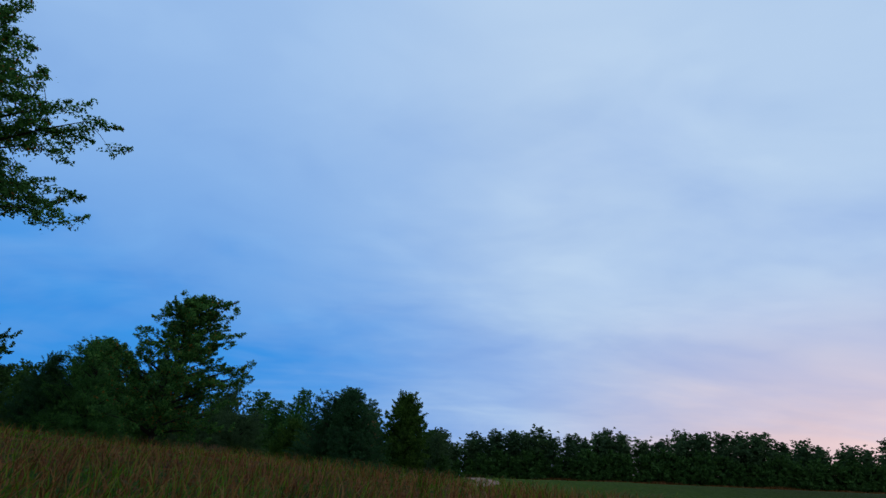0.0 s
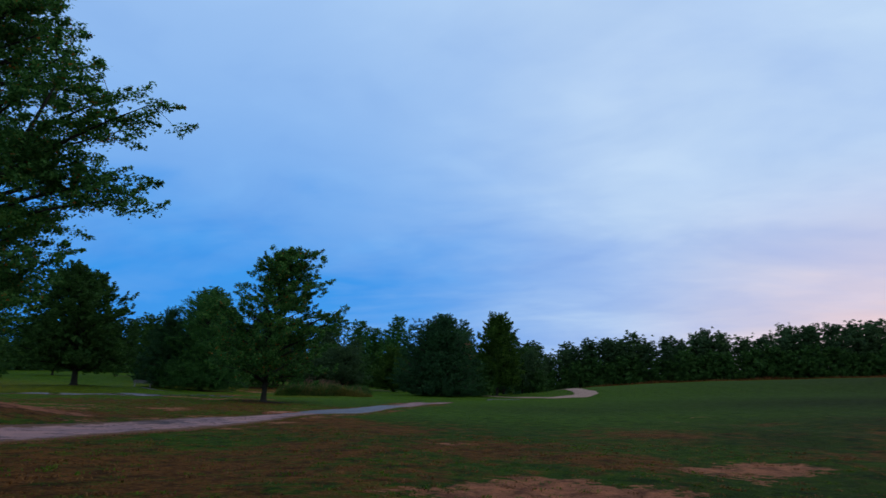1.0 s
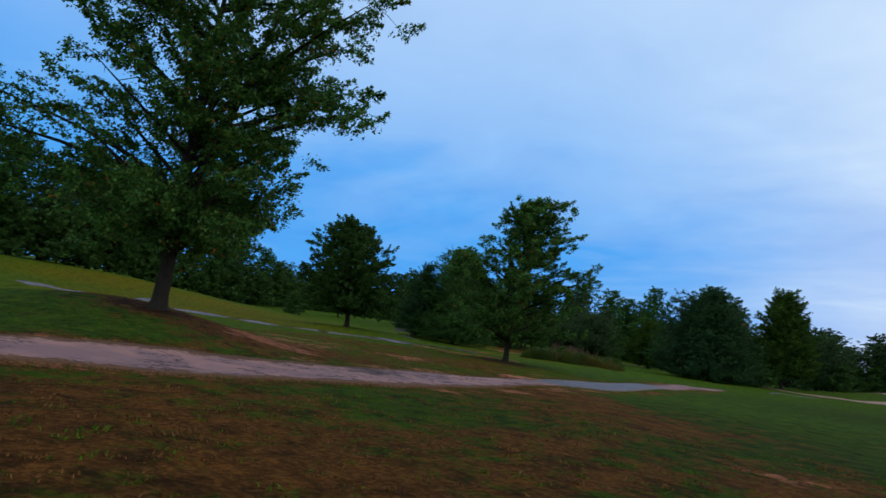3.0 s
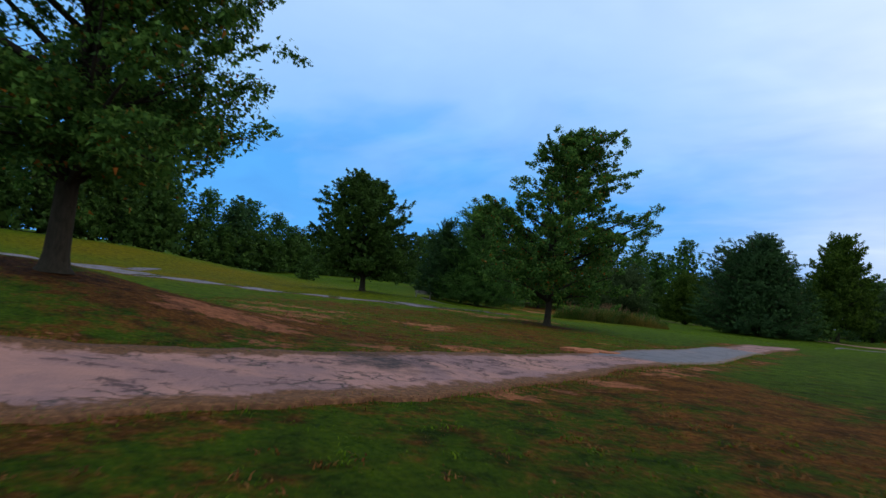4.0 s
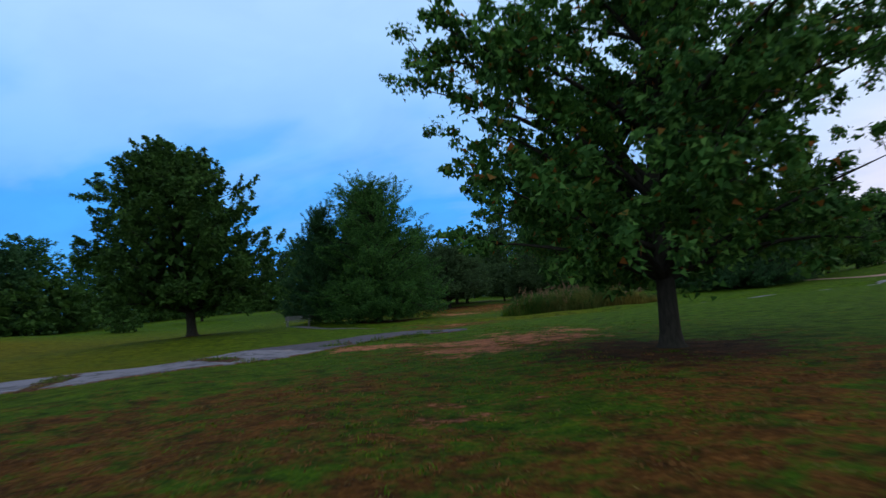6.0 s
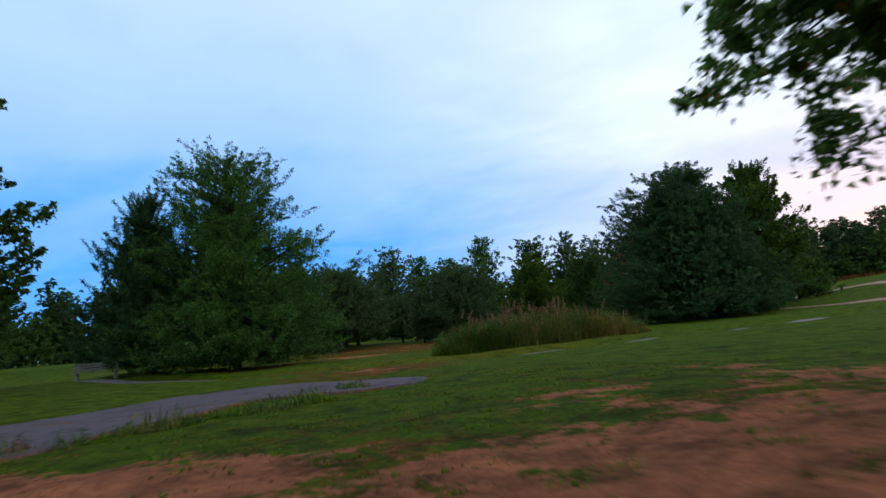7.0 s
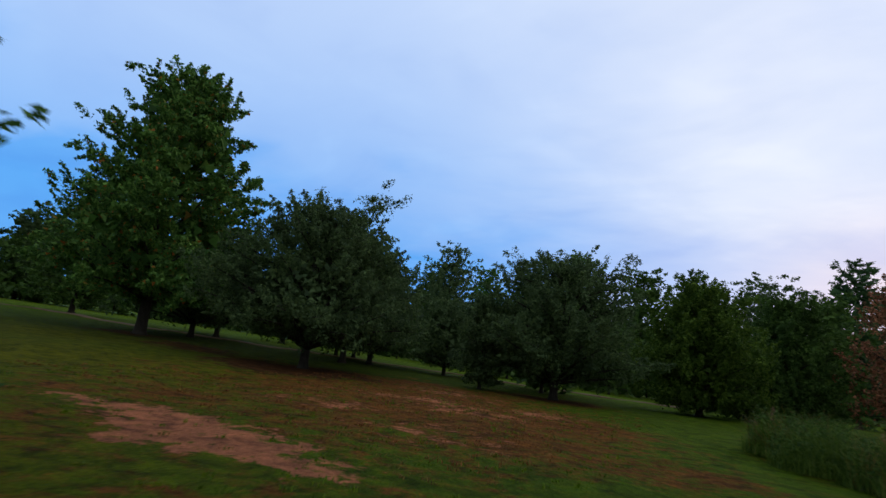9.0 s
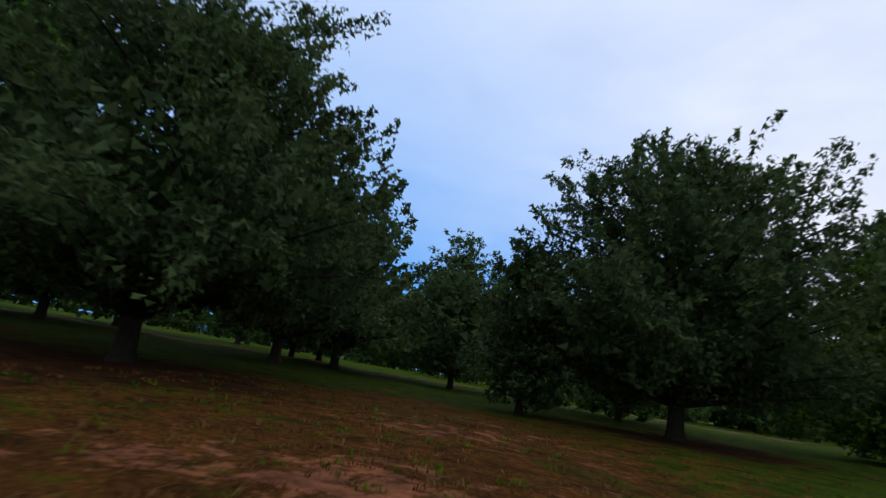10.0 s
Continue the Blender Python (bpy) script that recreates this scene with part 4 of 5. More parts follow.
# woods: a few kinds built once, then repeated with turns and sizes
WOOD_KINDS = [
    tree("wood_tree", "dark broadleaf tree of the park woods", -104, 142, 19.0, [(0.0, 4.6), (0.3, 5.8), (0.6, 5.4), (0.85, 3.4), (1.0, 1.0)], 21, LEAF_DEEP, trunk=0.3, bare=0.05, limbs=66, per_limb=3, count=17, size=0.42, slim=0.85, clump=0.95, group="park woods", sub=2, far=True, core=900, core_size=0.85),
    tree("wood_tree", "round-topped tree of the park woods", -86.5, 153, 20.0, [(0.0, 4.2), (0.3, 5.0), (0.7, 5.6), (0.9, 4.0), (1.0, 1.8)], 22, LEAF_DUSK, trunk=0.3, bare=0.06, limbs=66, per_limb=3, count=17, size=0.42, slim=0.85, clump=0.95, group="park woods", sub=2, far=True, core=900, core_size=0.85),
    tree("wood_tree", "tall uneven tree of the park woods", -65, 154.5, 20.3, [(0.0, 3.8), (0.3, 4.6), (0.6, 4.0), (0.85, 3.0), (1.0, 1.0)], 23, LEAF_OAK, trunk=0.3, bare=0.05, limbs=66, per_limb=3, count=17, size=0.42, slim=0.85, clump=0.9, group="park woods", sub=2, far=True, core=900, core_size=0.8),
    tree("wood_pine", "dark pine of the park woods", -48.5, 165, 20.6, [(0.0, 4.6), (0.3, 4.8), (0.6, 4.2), (0.85, 2.8), (1.0, 0.8)], 24, NEEDLE, BARK_PINE, trunk=0.28, bare=0.03, limbs=40, per_limb=4, count=30, size=0.62, slim=0.4, clump=1.0, pine=True, group="park woods", sub=1, far=True, core=900, core_size=0.85),
    tree("wood_shrub", "low dark underwood at the woodland edge", -46, 152, 6.0, [(0.0, 3.6), (0.4, 3.8), (0.8, 2.2), (1.0, 0.8)], 25, LEAF_DEEP, trunk=0.1, bare=0.01, limbs=18, per_limb=3, count=12, size=0.6, slim=0.8, clump=1.05, group="park underwood", category="shrub", sub=1, far=True, core=160, core_size=1.0, boughs=6),
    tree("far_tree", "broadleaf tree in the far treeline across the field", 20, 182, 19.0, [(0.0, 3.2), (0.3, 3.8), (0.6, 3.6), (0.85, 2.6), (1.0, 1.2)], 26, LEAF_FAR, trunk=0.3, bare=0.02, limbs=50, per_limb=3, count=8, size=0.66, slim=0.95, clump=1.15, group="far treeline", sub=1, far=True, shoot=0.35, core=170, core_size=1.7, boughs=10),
    tree("far_tree", "rounded tree in the far treeline across the field", 40, 183, 19.0, [(0.0, 3.2), (0.3, 3.4), (0.7, 3.8), (0.9, 3.0), (1.0, 1.5)], 27, LEAF_DUSK, trunk=0.3, bare=0.02, limbs=50, per_limb=3, count=8, size=0.66, slim=0.95, clump=1.15, group="far treeline", sub=1, far=True, shoot=0.35, core=170, core_size=1.7, boughs=10),
    tree("orchard_tree", "low grey-green tree standing in the orchard grass", -67.5, 98.5, 8.6, [(0.0, 3.8), (0.2, 4.8), (0.5, 4.6), (0.8, 3.2), (1.0, 1.2)], 28, LEAF_DUSK, trunk=0.2, bare=0.2, limbs=60, per_limb=3, count=26, size=0.26, slim=0.8, clump=0.7, group="orchard trees", sub=2, far=True, core=500, core_size=0.8),
]
wood_rng = np.random.default_rng(77)


def plant(kind, x, y, scale):
    ob = copy_thing(WOOD_KINDS[kind], pose(x, y, gz(x, y) - 0.05, 0, 0, wood_rng.uniform(0, 360)))
    wide = 1.5 if kind in (5, 6) else 1.22 if kind < 4 else 1.0
    ob.scale = (wide * scale * wood_rng.uniform(0.95, 1.15), wide * scale * wood_rng.uniform(0.95, 1.15), scale)


def wood_row(x0, y0, x1, y1, gap, depth, size, kinds=(0, 1, 2, 3, 0, 2), under=1.0, size_end=None):
    n = int(math.hypot(x1 - x0, y1 - y0) / gap)
    for i in range(n):
        s = (i + wood_rng.uniform(0.25, 0.75)) / n
        nx, ny = -(y1 - y0), x1 - x0
        ln = math.hypot(nx, ny)
        d = wood_rng.uniform(-0.5, 0.5) * depth
        now = size + ((size_end or size) - size) * s
        plant(kinds[wood_rng.integers(len(kinds))], x0 + s * (x1 - x0) + nx / ln * d, y0 + s * (y1 - y0) + ny / ln * d, now * (wood_rng.uniform(0.82, 1.1) if x0 != -34 else wood_rng.uniform(0.74, 1.1)))
        if wood_rng.uniform() < under:
            d = -0.7 * depth
            plant(4, x0 + (s + 0.3 / n) * (x1 - x0) + nx / ln * d, y0 + (s + 0.3 / n) * (y1 - y0) + ny / ln * d, wood_rng.uniform(0.9, 1.3))


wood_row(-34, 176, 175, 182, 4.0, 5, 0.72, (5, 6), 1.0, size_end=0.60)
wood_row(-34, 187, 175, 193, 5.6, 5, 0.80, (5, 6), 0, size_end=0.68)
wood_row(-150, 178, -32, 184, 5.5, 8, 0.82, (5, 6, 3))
wood_row(-140, 110, -152, 172, 6.5, 8, 0.8, (5, 6))
wood_row(-112, -24, -112, 44, 5.0, 6, 0.88)
wood_row(-122, -24, -122, 50, 6.0, 8, 0.86, (5, 6), under=0)
wood_row(-112, 44, -128, 80, 5.0, 6, 0.80, size_end=0.64)
wood_row(-128, 80, -140, 112, 5.0, 6, 0.6)
EDGE_TREES = [(0, -93, 160, 0.9), (2, -91, 182, 1.06), (0, -56, 162, 1.05), (1, -40.5, 137, 0.74), (3, -31, 142, 0.86), (4, -57, 112, 0.8), (4, -34, 103, 0.7), (4, -43, 116, 0.9), (0, -36, 126, 0.6), (4, -70, 140, 1.2), (4, -80, 141, 1.0), (4, -58, 148, 1.3)]
UNDERWOOD = [(4, -92, 148, 1.3), (4, -104, 150, 1.4), (1, -75, 108, 0.42), (0, -90, 118, 0.6), (4, -24, 92, 0.7), (0, -101, 100, 0.7), (0, -100, 78, 0.5), (4, -92, 62, 0.6), (4, -63.5, 66.5, 0.6), (1, -99, 128, 0.7), (2, -75, 160, 0.85), (4, -46, 166, 1.2), (4, -75, 158, 1.3), (1, -17.8, 106.0, 0.40), (4, -16.6, 104.5, 0.55), (0, -20.5, 110.0, 0.46), (4, -30, 96, 0.7), (4, -27.5, 99, 0.8)]
ORCHARD = [(7, -69.5, 105.0, 0.95), (7, -65.0, 109.5, 0.7), (7, -79.5, 96.0, 1.0), (7, -84.5, 103.0, 1.0), (7, -55.5, 105.5, 0.7), (7, -74.5, 110.0, 0.8)]
for kind, px, py, sc in EDGE_TREES + UNDERWOOD + ORCHARD:
    plant(kind, px, py, sc)

for kind in (5, 6):
    WOOD_KINDS[kind].scale = (0.78, 0.78, 0.78)


# ---- tall grass, bench, turf ----
def strips(rng, roots, heights, lean, width, joints=4, droop=0.5):
    """Arching grass blades: thin tapered strips."""
    m = len(roots)
    az = rng.uniform(0, 2 * np.pi, m)
    out = np.stack([np.cos(az), np.sin(az), 0 * az], 1)
    side = np.stack([-np.sin(az), np.cos(az), 0 * az], 1)
    far = heights * lean * rng.uniform(0.3, 1.3, m)
    verts = np.zeros((m, joints, 2, 3))
    for k in range(joints):
        s = k / (joints - 1)
        mid = roots + out * (far * s**1.7)[:, None] + np.array([0, 0, 1.0]) * (heights * (s - droop * lean * s**3))[:, None]
        w = (width * (1 - 0.85 * s) * rng.uniform(0.7, 1.2, m))[:, None]
        verts[:, k, 0], verts[:, k, 1] = mid - side * w / 2, mid + side * w / 2
    base = np.arange(m)[:, None] * joints * 2
    faces = np.concatenate([base + np.array([[2 * k, 2 * k + 1, 2 * k + 3, 2 * k + 2]]) for k in range(joints - 1)])
    return verts.reshape(-1, 3), faces


def tall_grass(x, y, r, height, seed, plumes, leaf, label, dense=1.0, weeds=True):
    rng = np.random.default_rng(seed)
    root = tagged(new("ornamental_grass"), label, "tall grass", "row of tall grass")
    root.location = (x, y, gz(x, y) - 0.02)

    def roots_of(n):
        a, q = rng.uniform(0, 6.3, n), np.sqrt(rng.uniform(0, 1, n)) * r
        return np.stack([np.cos(a) * q, np.sin(a) * q, 0 * a], 1)

    def mound(at):
        return height * (1.08 - 0.45 * (np.hypot(at[:, 0], at[:, 1]) / r) ** 2)

    n = int(760 * r * r * dense)
    at = roots_of(n)
    part("blades", mesh_from("blades", *strips(rng, at, mound(at) * rng.uniform(0.5, 1.3, n), 0.62, 0.021, 4), [leaf]), root)
    n = int(420 * r * dense)
    a = rng.uniform(0, 6.3, n)
    rim = np.stack([np.cos(a), np.sin(a), 0 * a], 1) * (r * rng.uniform(0.85, 1.12, n))[:, None]
    part("skirt", mesh_from("skirt", *strips(rng, rim, height * rng.uniform(0.2, 0.62, n), 1.0, 0.024, 4), [leaf]), root)
    if weeds:
        n = max(5, int(38 * r * r))
        at = roots_of(n)
        mid = at + np.column_stack([0 * at[:, :2], height * rng.uniform(0.1, 0.7, n)])
        tuft = min(0.24, 0.3 * r)
        v, f = leaves(rng, mid, np.full(n, tuft), 46, 0.35 * tuft, 0.6, 1.2, 0.2, 3, tuft * (rng.normal(0, 0.4, (n, 3)) + [0, 0, 0.8]))
        v[:, 2] = np.maximum(v[:, 2], 0.02)
        part("weeds", mesh_from("weeds", v, f, [LEAF_DEEP]), root, "dark green leafy weeds")
    if plumes:
        n = int(230 * r * r * dense)
        at = roots_of(n)
        part("dry_blades", mesh_from("dry_blades", *strips(rng, at, mound(at) * rng.uniform(0.6, 1.32, n), 0.6, 0.017, 4), [STRAW]), root, "straw-coloured dry blades")
        pick = roots_of(plumes)
        tall = mound(pick) * rng.uniform(0.85, 1.22, plumes)
        part("stalks", mesh_from("stalks", *strips(rng, pick, tall, 0.1, 0.012, 3, 0.0), [STRAW]), root)
        bow = rng.normal(0, 0.07, (plumes, 2))
        heads = np.concatenate([pick + np.column_stack([bow * (0.34 - d) * 4, tall - d]) for d in (0.0, 0.09, 0.18, 0.27, 0.34)])
        v, f = leaves(rng, heads, np.repeat([0.035, 0.055, 0.075, 0.075, 0.05], plumes), 11, 0.11, 0.2, 1.7, -0.6)
        part("plumes", mesh_from("plumes", v, f, [PLUME]), root, "dusty pink seed plumes")
    return root


for k, (px, py, r, h, plume, leaf, text) in enumerate((
        (-41.4, 62.6, 0.9, 1.0, 0, BLADE, "low leafy green grass at the end of the row"), (-40.4, 62.0, 1.0, 1.6, 18, REED_GREEN, "tall grass with pinkish plumes"), (-39.5, 62.6, 1.2, 1.75, 22, REED_GREEN, "tall grass with pinkish plumes"), (-38.2, 62.9, 1.3, 1.7, 26, REED, "tall grass with pinkish plumes"),
        (-38.6, 64.4, 1.3, 2.0, 36, REED, "tall grass with pinkish plumes"), (-37.0, 64.2, 1.3, 1.85, 28, REED, "tall grass with pinkish plumes"), (-36.6, 65.8, 1.3, 2.0, 32, REED, "tall grass with pinkish plumes"), (-35.4, 66.4, 1.2, 1.7, 20, REED_GOLD, "tall grass with pinkish plumes"),
        (-34.4, 68.0, 1.1, 1.4, 10, REED_GOLD, "tall grass with pinkish plumes"), (-33.6, 69.6, 0.9, 1.0, 0, REED_GOLD, "low yellowing grass at the end of the row"),
        (-40.6, 81.6, 1.2, 1.5, 4, REED_GREEN, "leafy green weeds with a few plumes"), (-41.9, 83.4, 1.2, 1.4, 0, REED_GREEN, "leafy green weeds beside the mown turf"), (-42.2, 85.6, 1.4, 1.6, 5, REED_GREEN, "leafy green weeds with a few plumes"))):
    tall_grass(px, py, r, 0.97 * h, 50 + k, int(0.5 * plume), leaf, text)
for k, (px, py, r, h) in enumerate(((-40.4, 64.8, 1.1, 1.7), (-40.2, 67.2, 1.2, 1.75), (-40.8, 69.6, 1.1, 1.7), (-41.2, 72.2, 1.1, 1.6), (-38.8, 67.0, 1.2, 1.8), (-39.2, 69.4, 1.2, 1.75), (-39.6, 72.4, 1.2, 1.6), (-40.8, 75.0, 1.1, 1.4), (-40.6, 78.0, 1.1, 1.2))):
    tall_grass(px, py, r, h, 120 + k, 8 if k < 7 else 2, REED, "tall grass with pinkish plumes", 0.6)
for k, (px, py, r, h, leaf) in enumerate(((-37.35, 45.85, 0.22, 0.16, REED_GREEN), (-37.2, 45.55, 0.2, 0.15, REED), (-37.0, 45.75, 0.14, 0.15, REED_GOLD), (-37.6, 46.3, 0.14, 0.12, REED_GREEN), (-37.95, 47.3, 0.14, 0.13, BLADE_RUST), (-38.0, 47.9, 0.16, 0.15, REED))):
    tagged(tall_grass(px, py, r, h, 70 + k, 0, leaf, "dark weeds growing in a break of the path", 4.0, k < 4), category="weeds", group="weeds in the path")


def block(sx, sy, sz, at=(0, 0, 0), edge=0.008, turn=(0, 0, 0)):
    bm = bmesh.new()
    bmesh.ops.create_cube(bm, size=1.0, matrix=Matrix.Diagonal((sx, sy, sz, 1)))
    bmesh.ops.bevel(bm, geom=bm.edges[:], offset=edge, segments=1, affect="EDGES")
    bmesh.ops.transform(bm, matrix=pose(*at, *turn), verts=bm.verts)
    return bm


def bm_part(name, bm, mat, parent, label=""):
    me = bpy.data.meshes.new(name)
    bm.to_mesh(me)
    bm.free()
    me.materials.append(mat)
    return part(name, me, parent, label)


def park_bench(x, y, turn):
    root = tagged(new("park_bench"), "weathered grey wooden park bench under a pine", "bench")
    root.matrix_world = pose(x, y, gz(x, y), 0, 0, turn)
    for i in range(4):
        bm_part("seat_slat", block(2.3, 0.10, 0.035, (0, -0.19 + 0.125 * i, 0.45)), WOOD_GREY, root)
    for i in range(3):
        bm_part("back_slat", block(2.3, 0.032, 0.10, (0, 0.27 + 0.035 * i, 0.60 + 0.135 * i), turn=(-14, 0, 0)), WOOD_GREY, root)
    for sx in (-0.9, 0.9):
        bm_part("leg", block(0.08, 0.07, 0.45, (sx, -0.17, 0.21)), CONCRETE, root)
        bm_part("leg", block(0.08, 0.07, 0.45, (sx, 0.20, 0.21)), CONCRETE, root)
        bm_part("back_post", block(0.07, 0.05, 0.58, (sx, 0.315, 0.66), turn=(-14, 0, 0)), CONCRETE, root)
        bm_part("bearer", block(0.07, 0.50, 0.06, (sx, 0.0, 0.40)), CONCRETE, root)
    return root


park_bench(-60.0, 59.3, 35)

LINE = np.array([r[1:3] for r in ROWS])
PATH_LINES = [curve_through(p) for p in ([(-15.6, 0, 3.6), (-14.3, 7, 3.6), (-13.8, 11, 3.3), (-13.6, 15, 2.9), (-13.75, 19, 2.6), (-14.15, 23, 2.4), (-15.0, 30, 2.3), (-16.3, 38, 2.3)],
                                         [(-55, 21.8, 3.8), (-51.5, 23.2, 3.8), (-46.2, 26.3, 3.9), (-42.8, 28.9, 3.9), (-40.6, 31.4, 3.9), (-39.1, 34.0, 3.8), (-38.6, 36.5, 3.6), (-39.2, 40.0, 3.5), (-39.8, 42.0, 3.9), (-40.2, 44.3, 4.4), (-39.4, 46.5, 3.3), (-38.2, 46.3, 3.3), (-36.8, 46.45, 2.2), (-35.9, 46.6, 1.0)],
                                         [(-48, 56.3, 1.5), (-43.5, 55.9, 1.4), (-40.5, 56.1, 1.4), (-38.4, 56.9, 1.5), (-36.3, 58.3, 1.5), (-33.3, 61.0, 1.5)])]


def turf_blades(name, label, count, spread, low, high, width, mat, seed, keep):
    """Loose blades over the turf along the open lawn, none on the paths."""
    rng = np.random.default_rng(seed)
    i = rng.integers(0, len(LINE) - 1, count)
    s = rng.uniform(0, 1, count)[:, None]
    xy = LINE[i] * (1 - s) + LINE[i + 1] * s + rng.normal(0, spread, (count, 2))
    tussock = rng.integers(0, count, count)
    tussock -= tussock % 14
    gather = rng.uniform(size=count) < 0.6
    xy[gather] = xy[tussock[gather]] + rng.normal(0, 0.07, (gather.sum(), 2))
    free = np.ones(count, bool)
    for line in PATH_LINES:
        near = line[::3]
        for p in near:
            free &= (xy[:, 0] - p[0]) ** 2 + (xy[:, 1] - p[1]) ** 2 > (p[2] / 2 + 0.12) ** 2
    patchy = np.sin(0.55 * xy[:, 0] + 1.3 * np.sin(0.31 * xy[:, 1])) + np.sin(0.47 * xy[:, 1] + 1.1 * np.sin(0.4 * xy[:, 0]))
    free &= keep(patchy, rng.uniform(-0.7, 0.7, count))
    xy = xy[free]
    roots = np.column_stack([xy, ground_height(xy[:, 0], xy[:, 1]) - 0.01])
    ob = new(name, mesh_from(name, *strips(rng, roots, rng.uniform(low, high, len(xy)), 0.7, width, 3), [mat]))
    return tagged(ob, label, "grass", kind="stuff")


def verge_blades(name, label, count, mat, seed):
    """Longer blades that lean over the broken edges of the paths."""
    rng = np.random.default_rng(seed)
    rows = np.concatenate([line[(line[:, 1] > -2) & (line[:, 1] < 62)] for line in PATH_LINES])
    way = np.gradient(rows[:, :2], axis=0)
    way /= np.linalg.norm(way, axis=1)[:, None] + 1e-9
    i = rng.integers(0, len(rows), count)
    off = np.where(rng.uniform(size=count) < 0.5, -1, 1) * (rows[i, 2] / 2 + rng.normal(0.06, 0.12, count))
    xy = rows[i, :2] + np.stack([way[i, 1], -way[i, 0]], 1) * off[:, None] + rng.normal(0, 0.1, (count, 2))
    roots = np.column_stack([xy, ground_height(xy[:, 0], xy[:, 1]) - 0.01])
    ob = new(name, mesh_from(name, *strips(rng, roots, rng.uniform(0.04, 0.11, count), 0.7, 0.012, 3), [mat]))
    return tagged(ob, label, "grass", kind="stuff")


verge_blades("verge_grass", "longer green grass along the path edges", 13000, BLADE, 97)
verge_blades("verge_grass_dry", "longer rusty grass along the path edges", 9000, BLADE_RUST, 98)
turf_blades("grass_green", "short green grass blades of the lawn", 24000, 3.6, 0.02, 0.055, 0.012, BLADE, 91, lambda p, r: p + r < 0.35)
turf_blades("grass_dry", "short rusty dry grass blades of the lawn", 20000, 3.6, 0.02, 0.055, 0.012, BLADE_RUST, 92, lambda p, r: p + r > 0.15)


def meadow(name, label, count, mat, seed, low, high):
    rng = np.random.default_rng(seed)
    a, d = np.radians(rng.uniform(45, 145, count)), 0.35 + 5.5 * rng.uniform(0, 1, count) ** 1.5
    x, y = np.cos(a) * d, np.sin(a) * d
    roots = np.column_stack([x, y, ground_height(x, y) - 0.01])
    ob = new(name, mesh_from(name, *strips(rng, roots, rng.uniform(low, high, count), 0.7, 0.0045, 4), [mat]))
    return tagged(ob, label, "grass", kind="stuff")


meadow("grass_rough", "rough rusty uncut grass", 13000, BLADE_RUST, 95, 0.06, 0.17)
meadow("grass_rough_green", "rough green uncut grass", 7000, BLADE, 96, 0.06, 0.18)
for k, (px, py, rx, ry) in enumerate(((-39.9, 55.5, 0.55, 0.16), (-38.95, 56.15, 0.35, 0.2), (-44.4, 55.45, 0.7, 0.15), (-41.3, 55.6, 0.4, 0.1))):
    patch_of("sand_patch", px, py, rx, ry, 20, SAND, "pale sandy dust washed over the path edge", 30 + k, 0.037)
for k, (px, py, turn) in enumerate(((-51.0, 23.4, 26), (-44.8, 27.3, 36), (-41.9, 29.9, 45), (-40.2, 32.0, 54), (-38.7, 35.8, 80))):
    patch_of("soil_patch", px, py, 0.5, 1.8, turn, LEAF_LITTER, "strip of dark soil across a joint of the path", 160 + k, 0.037, 0.8)
    for i in range(4):
        a = radians(turn + 90)
        q = -1.5 + i + 0.25 * math.sin(4.0 * i + k)
        tagged(tall_grass(px + math.cos(a) * q, py + math.sin(a) * q, 0.42, 0.14 + 0.05 * ((i + k) % 3), 170 + 5 * k + i, 0, (REED_GOLD, REED, REED_GREEN)[(i + k) % 3], "low weeds growing along a joint of the path", 1.0, False), category="weeds", group="weeds in the path")
for k, (px, py, r) in enumerate(((-38.5, 56.7, 0.24), (-38.6, 57.2, 0.26), (-38.4, 56.3, 0.22))):
    tagged(tall_grass(px, py, r, 0.2, 80 + k, 0, (STRAW, REED, BLADE)[k], "short weeds growing through a joint of the path", 1.0, False), category="weeds", group="weeds in the path")
for k in range(11):
    px, py = -38.35 + 0.155 * k + 0.08 * math.sin(5.0 * k), 39.9 + 0.42 * k + 0.1 * math.sin(3.0 * k)
    tagged(tall_grass(px, py, 0.2 + 0.06 * (k % 3), 0.15 + 0.05 * (k * 7 % 4), 150 + k, 0, (REED_GREEN, BLADE, REED)[k % 3], "low green weeds along the edge of the asphalt path", 1.0, k % 2 == 0), category="weeds", group="weeds at the path edge")
tagged(tall_grass(-37.9, 40.85, 0.13, 0.22, 84, 0, RED_WEED, "small red-leaved weed at the edge of the path", 1.0, False), category="weeds")


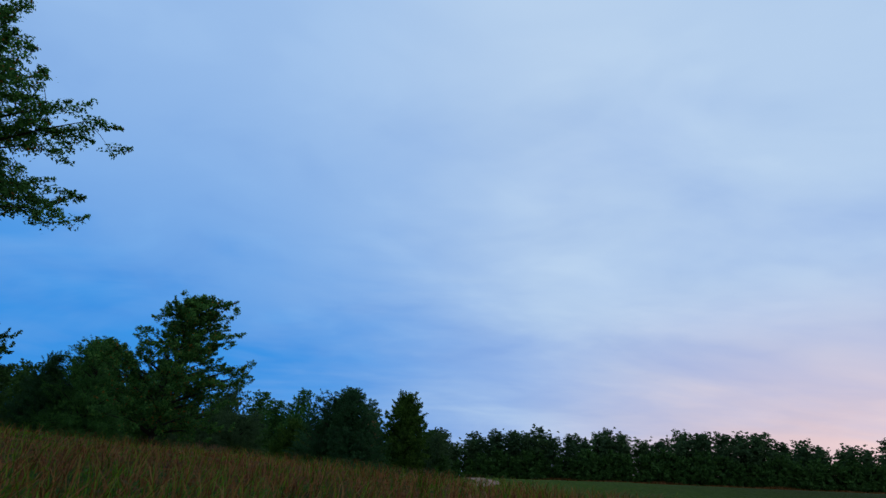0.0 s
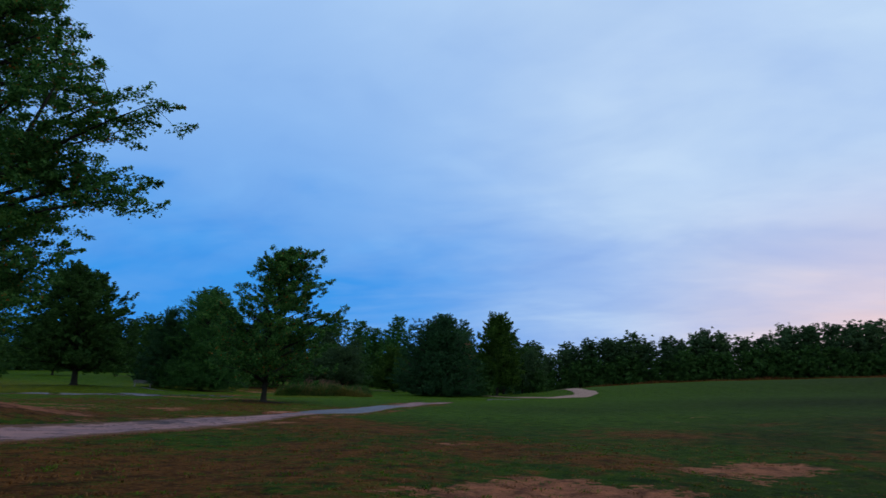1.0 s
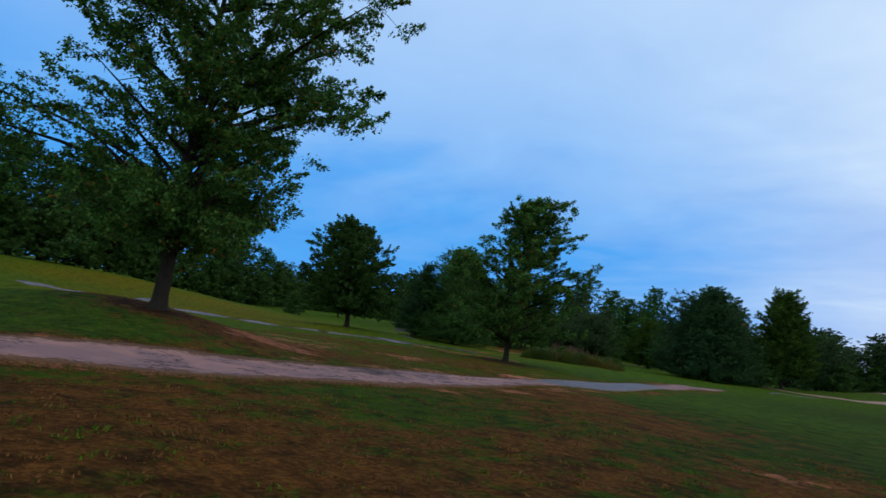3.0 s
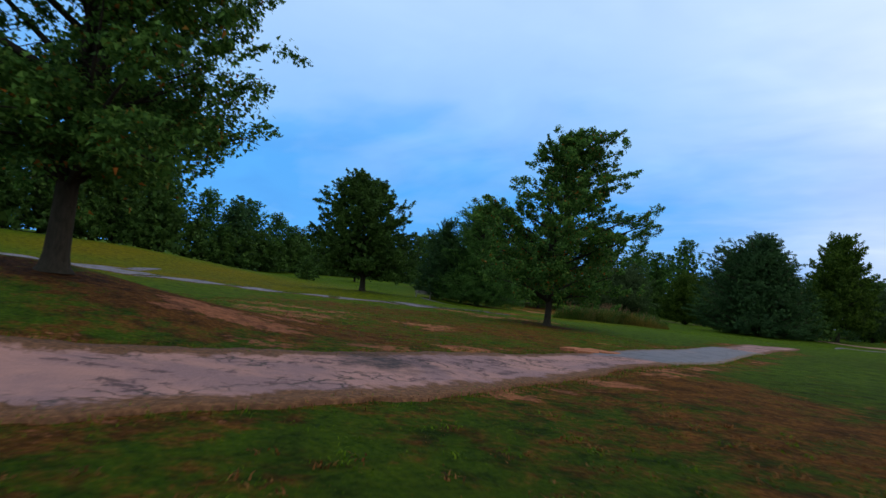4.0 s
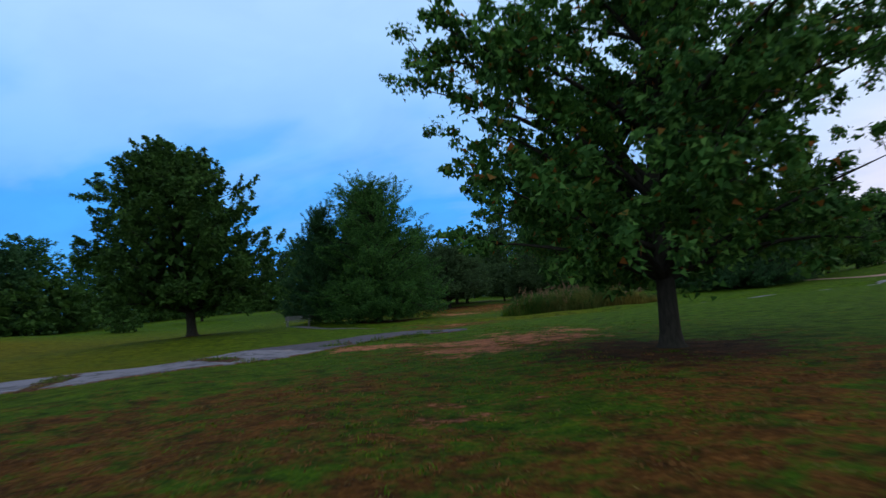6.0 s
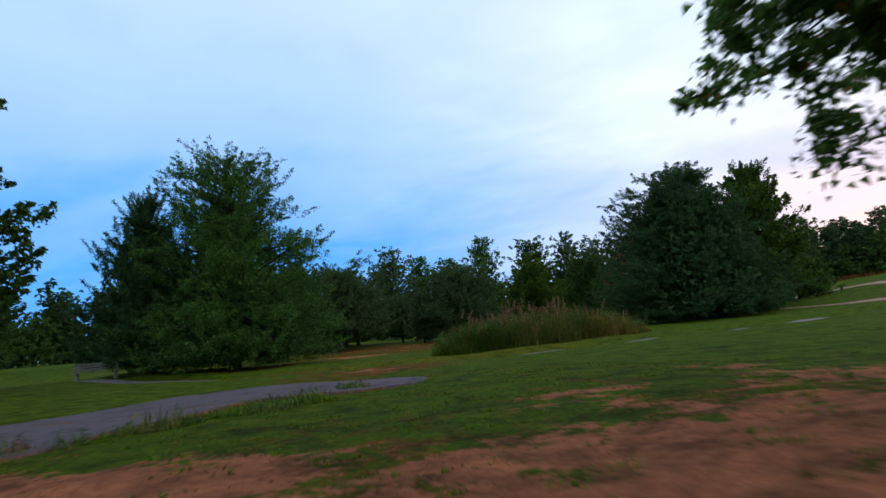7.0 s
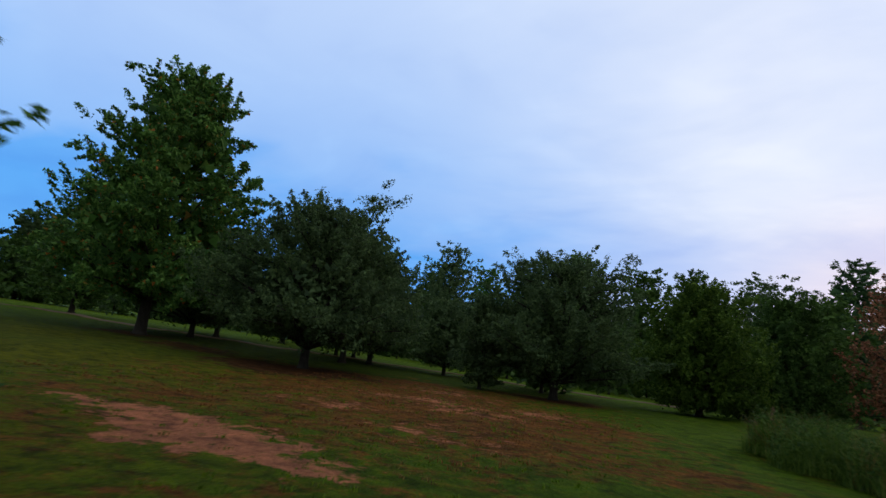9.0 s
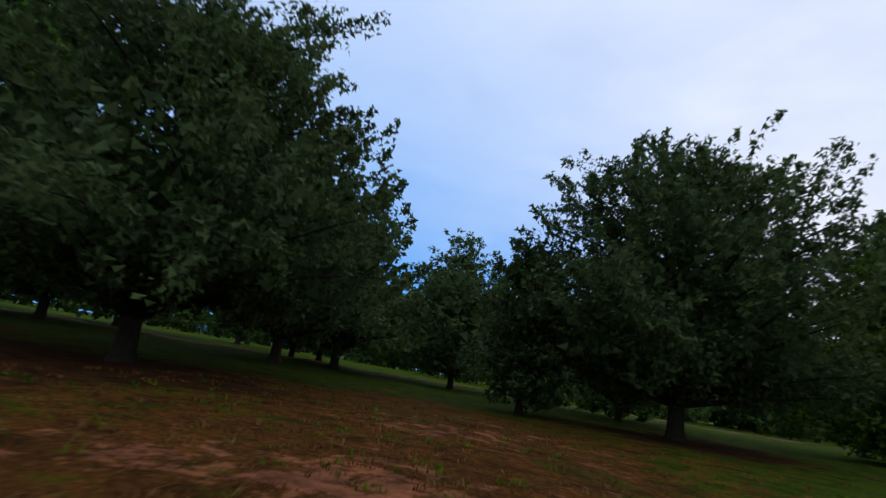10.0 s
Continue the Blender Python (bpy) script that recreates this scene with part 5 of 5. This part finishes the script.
def tussocks(name, label, count, mat, seed, x0, x1, y0, y1, high, blades=10):
    """Clumps of longer blades scattered over a worn stretch of turf, none on the paths."""
    rng = np.random.default_rng(seed)
    mid = np.column_stack([rng.uniform(x0, x1, count), rng.uniform(y0, y1, count)])
    free = np.ones(count, bool)
    for line in PATH_LINES:
        for p in line[::3]:
            free &= (mid[:, 0] - p[0]) ** 2 + (mid[:, 1] - p[1]) ** 2 > (p[2] / 2 + 0.15) ** 2
    mid = mid[free]
    n = len(mid)
    xy = np.repeat(mid, blades, 0) + rng.normal(0, 0.06, (n * blades, 2))
    roots = np.column_stack([xy, ground_height(xy[:, 0], xy[:, 1]) - 0.01])
    tall = np.repeat(rng.uniform(0.4, 1.0, n), blades) * high * rng.uniform(0.6, 1.0, n * blades)
    return tagged(new(name, mesh_from(name, *strips(rng, roots, tall, 0.9, 0.02, 3), [mat])), label, "grass", kind="stuff")


tussocks("tufts_lawn", "green grass tufts of the worn lawn", 1500, BLADE, 110, -32, -15, 17, 36, 0.10)
tussocks("tufts_lawn_rust", "rusty dry grass tufts of the worn lawn", 1300, BLADE_RUST, 111, -32, -15, 17, 36, 0.10)
tussocks("tufts_lawn_straw", "straw-coloured grass tufts of the worn lawn", 700, STRAW, 112, -32, -15, 17, 36, 0.09)
tussocks("tufts_field", "rusty grass tufts of the dry field", 1100, BLADE_RUST, 113, -11, 4, 3, 17, 0.10)
tussocks("tufts_field_green", "green grass tufts of the dry field", 800, BLADE, 114, -11, 4, 3, 17, 0.09)
tussocks("tussocks_verge", "green grass tufts among red soil", 700, BLADE, 104, -38, -28, 35, 47, 0.10)
tussocks("tussocks_rust", "rusty grass tufts among red soil", 600, BLADE_RUST, 105, -38, -26, 30, 47, 0.06)
tussocks("tussocks_dry", "straw-coloured grass tufts on worn ground", 900, BLADE_RUST, 101, -61, -47, 74, 94, 0.16)
tussocks("tussocks_green", "green grass tufts on worn ground", 700, BLADE, 102, -60, -46, 70, 92, 0.16)
tussocks("tussocks_straw", "pale dry grass tufts on worn ground", 350, STRAW, 103, -58, -47, 73, 90, 0.15)


def field_edge(count, seed):
    """Uncut dry grass along the foot of the far treeline."""
    rng = np.random.default_rng(seed)
    x = rng.uniform(-26, 130, count)
    y = 168.5 + 0.03 * x + rng.normal(0, 1.6, count) + 1.5 * np.sin(x * 0.21)
    tall = (0.9 + 0.5 * np.sin(x * 0.33) * np.sin(x * 0.11 + 1)) * rng.uniform(0.6, 1.1, count)
    roots = np.column_stack([x, y, ground_height(x, y) - 0.02])
    ob = new("field_edge_grass", mesh_from("field_edge_grass", *strips(rng, roots, tall, 0.7, 0.09, 3), [BLADE_RUST]))
    return tagged(ob, "uncut rusty grass along the far treeline", "grass", kind="stuff")


field_edge(7000, 140)
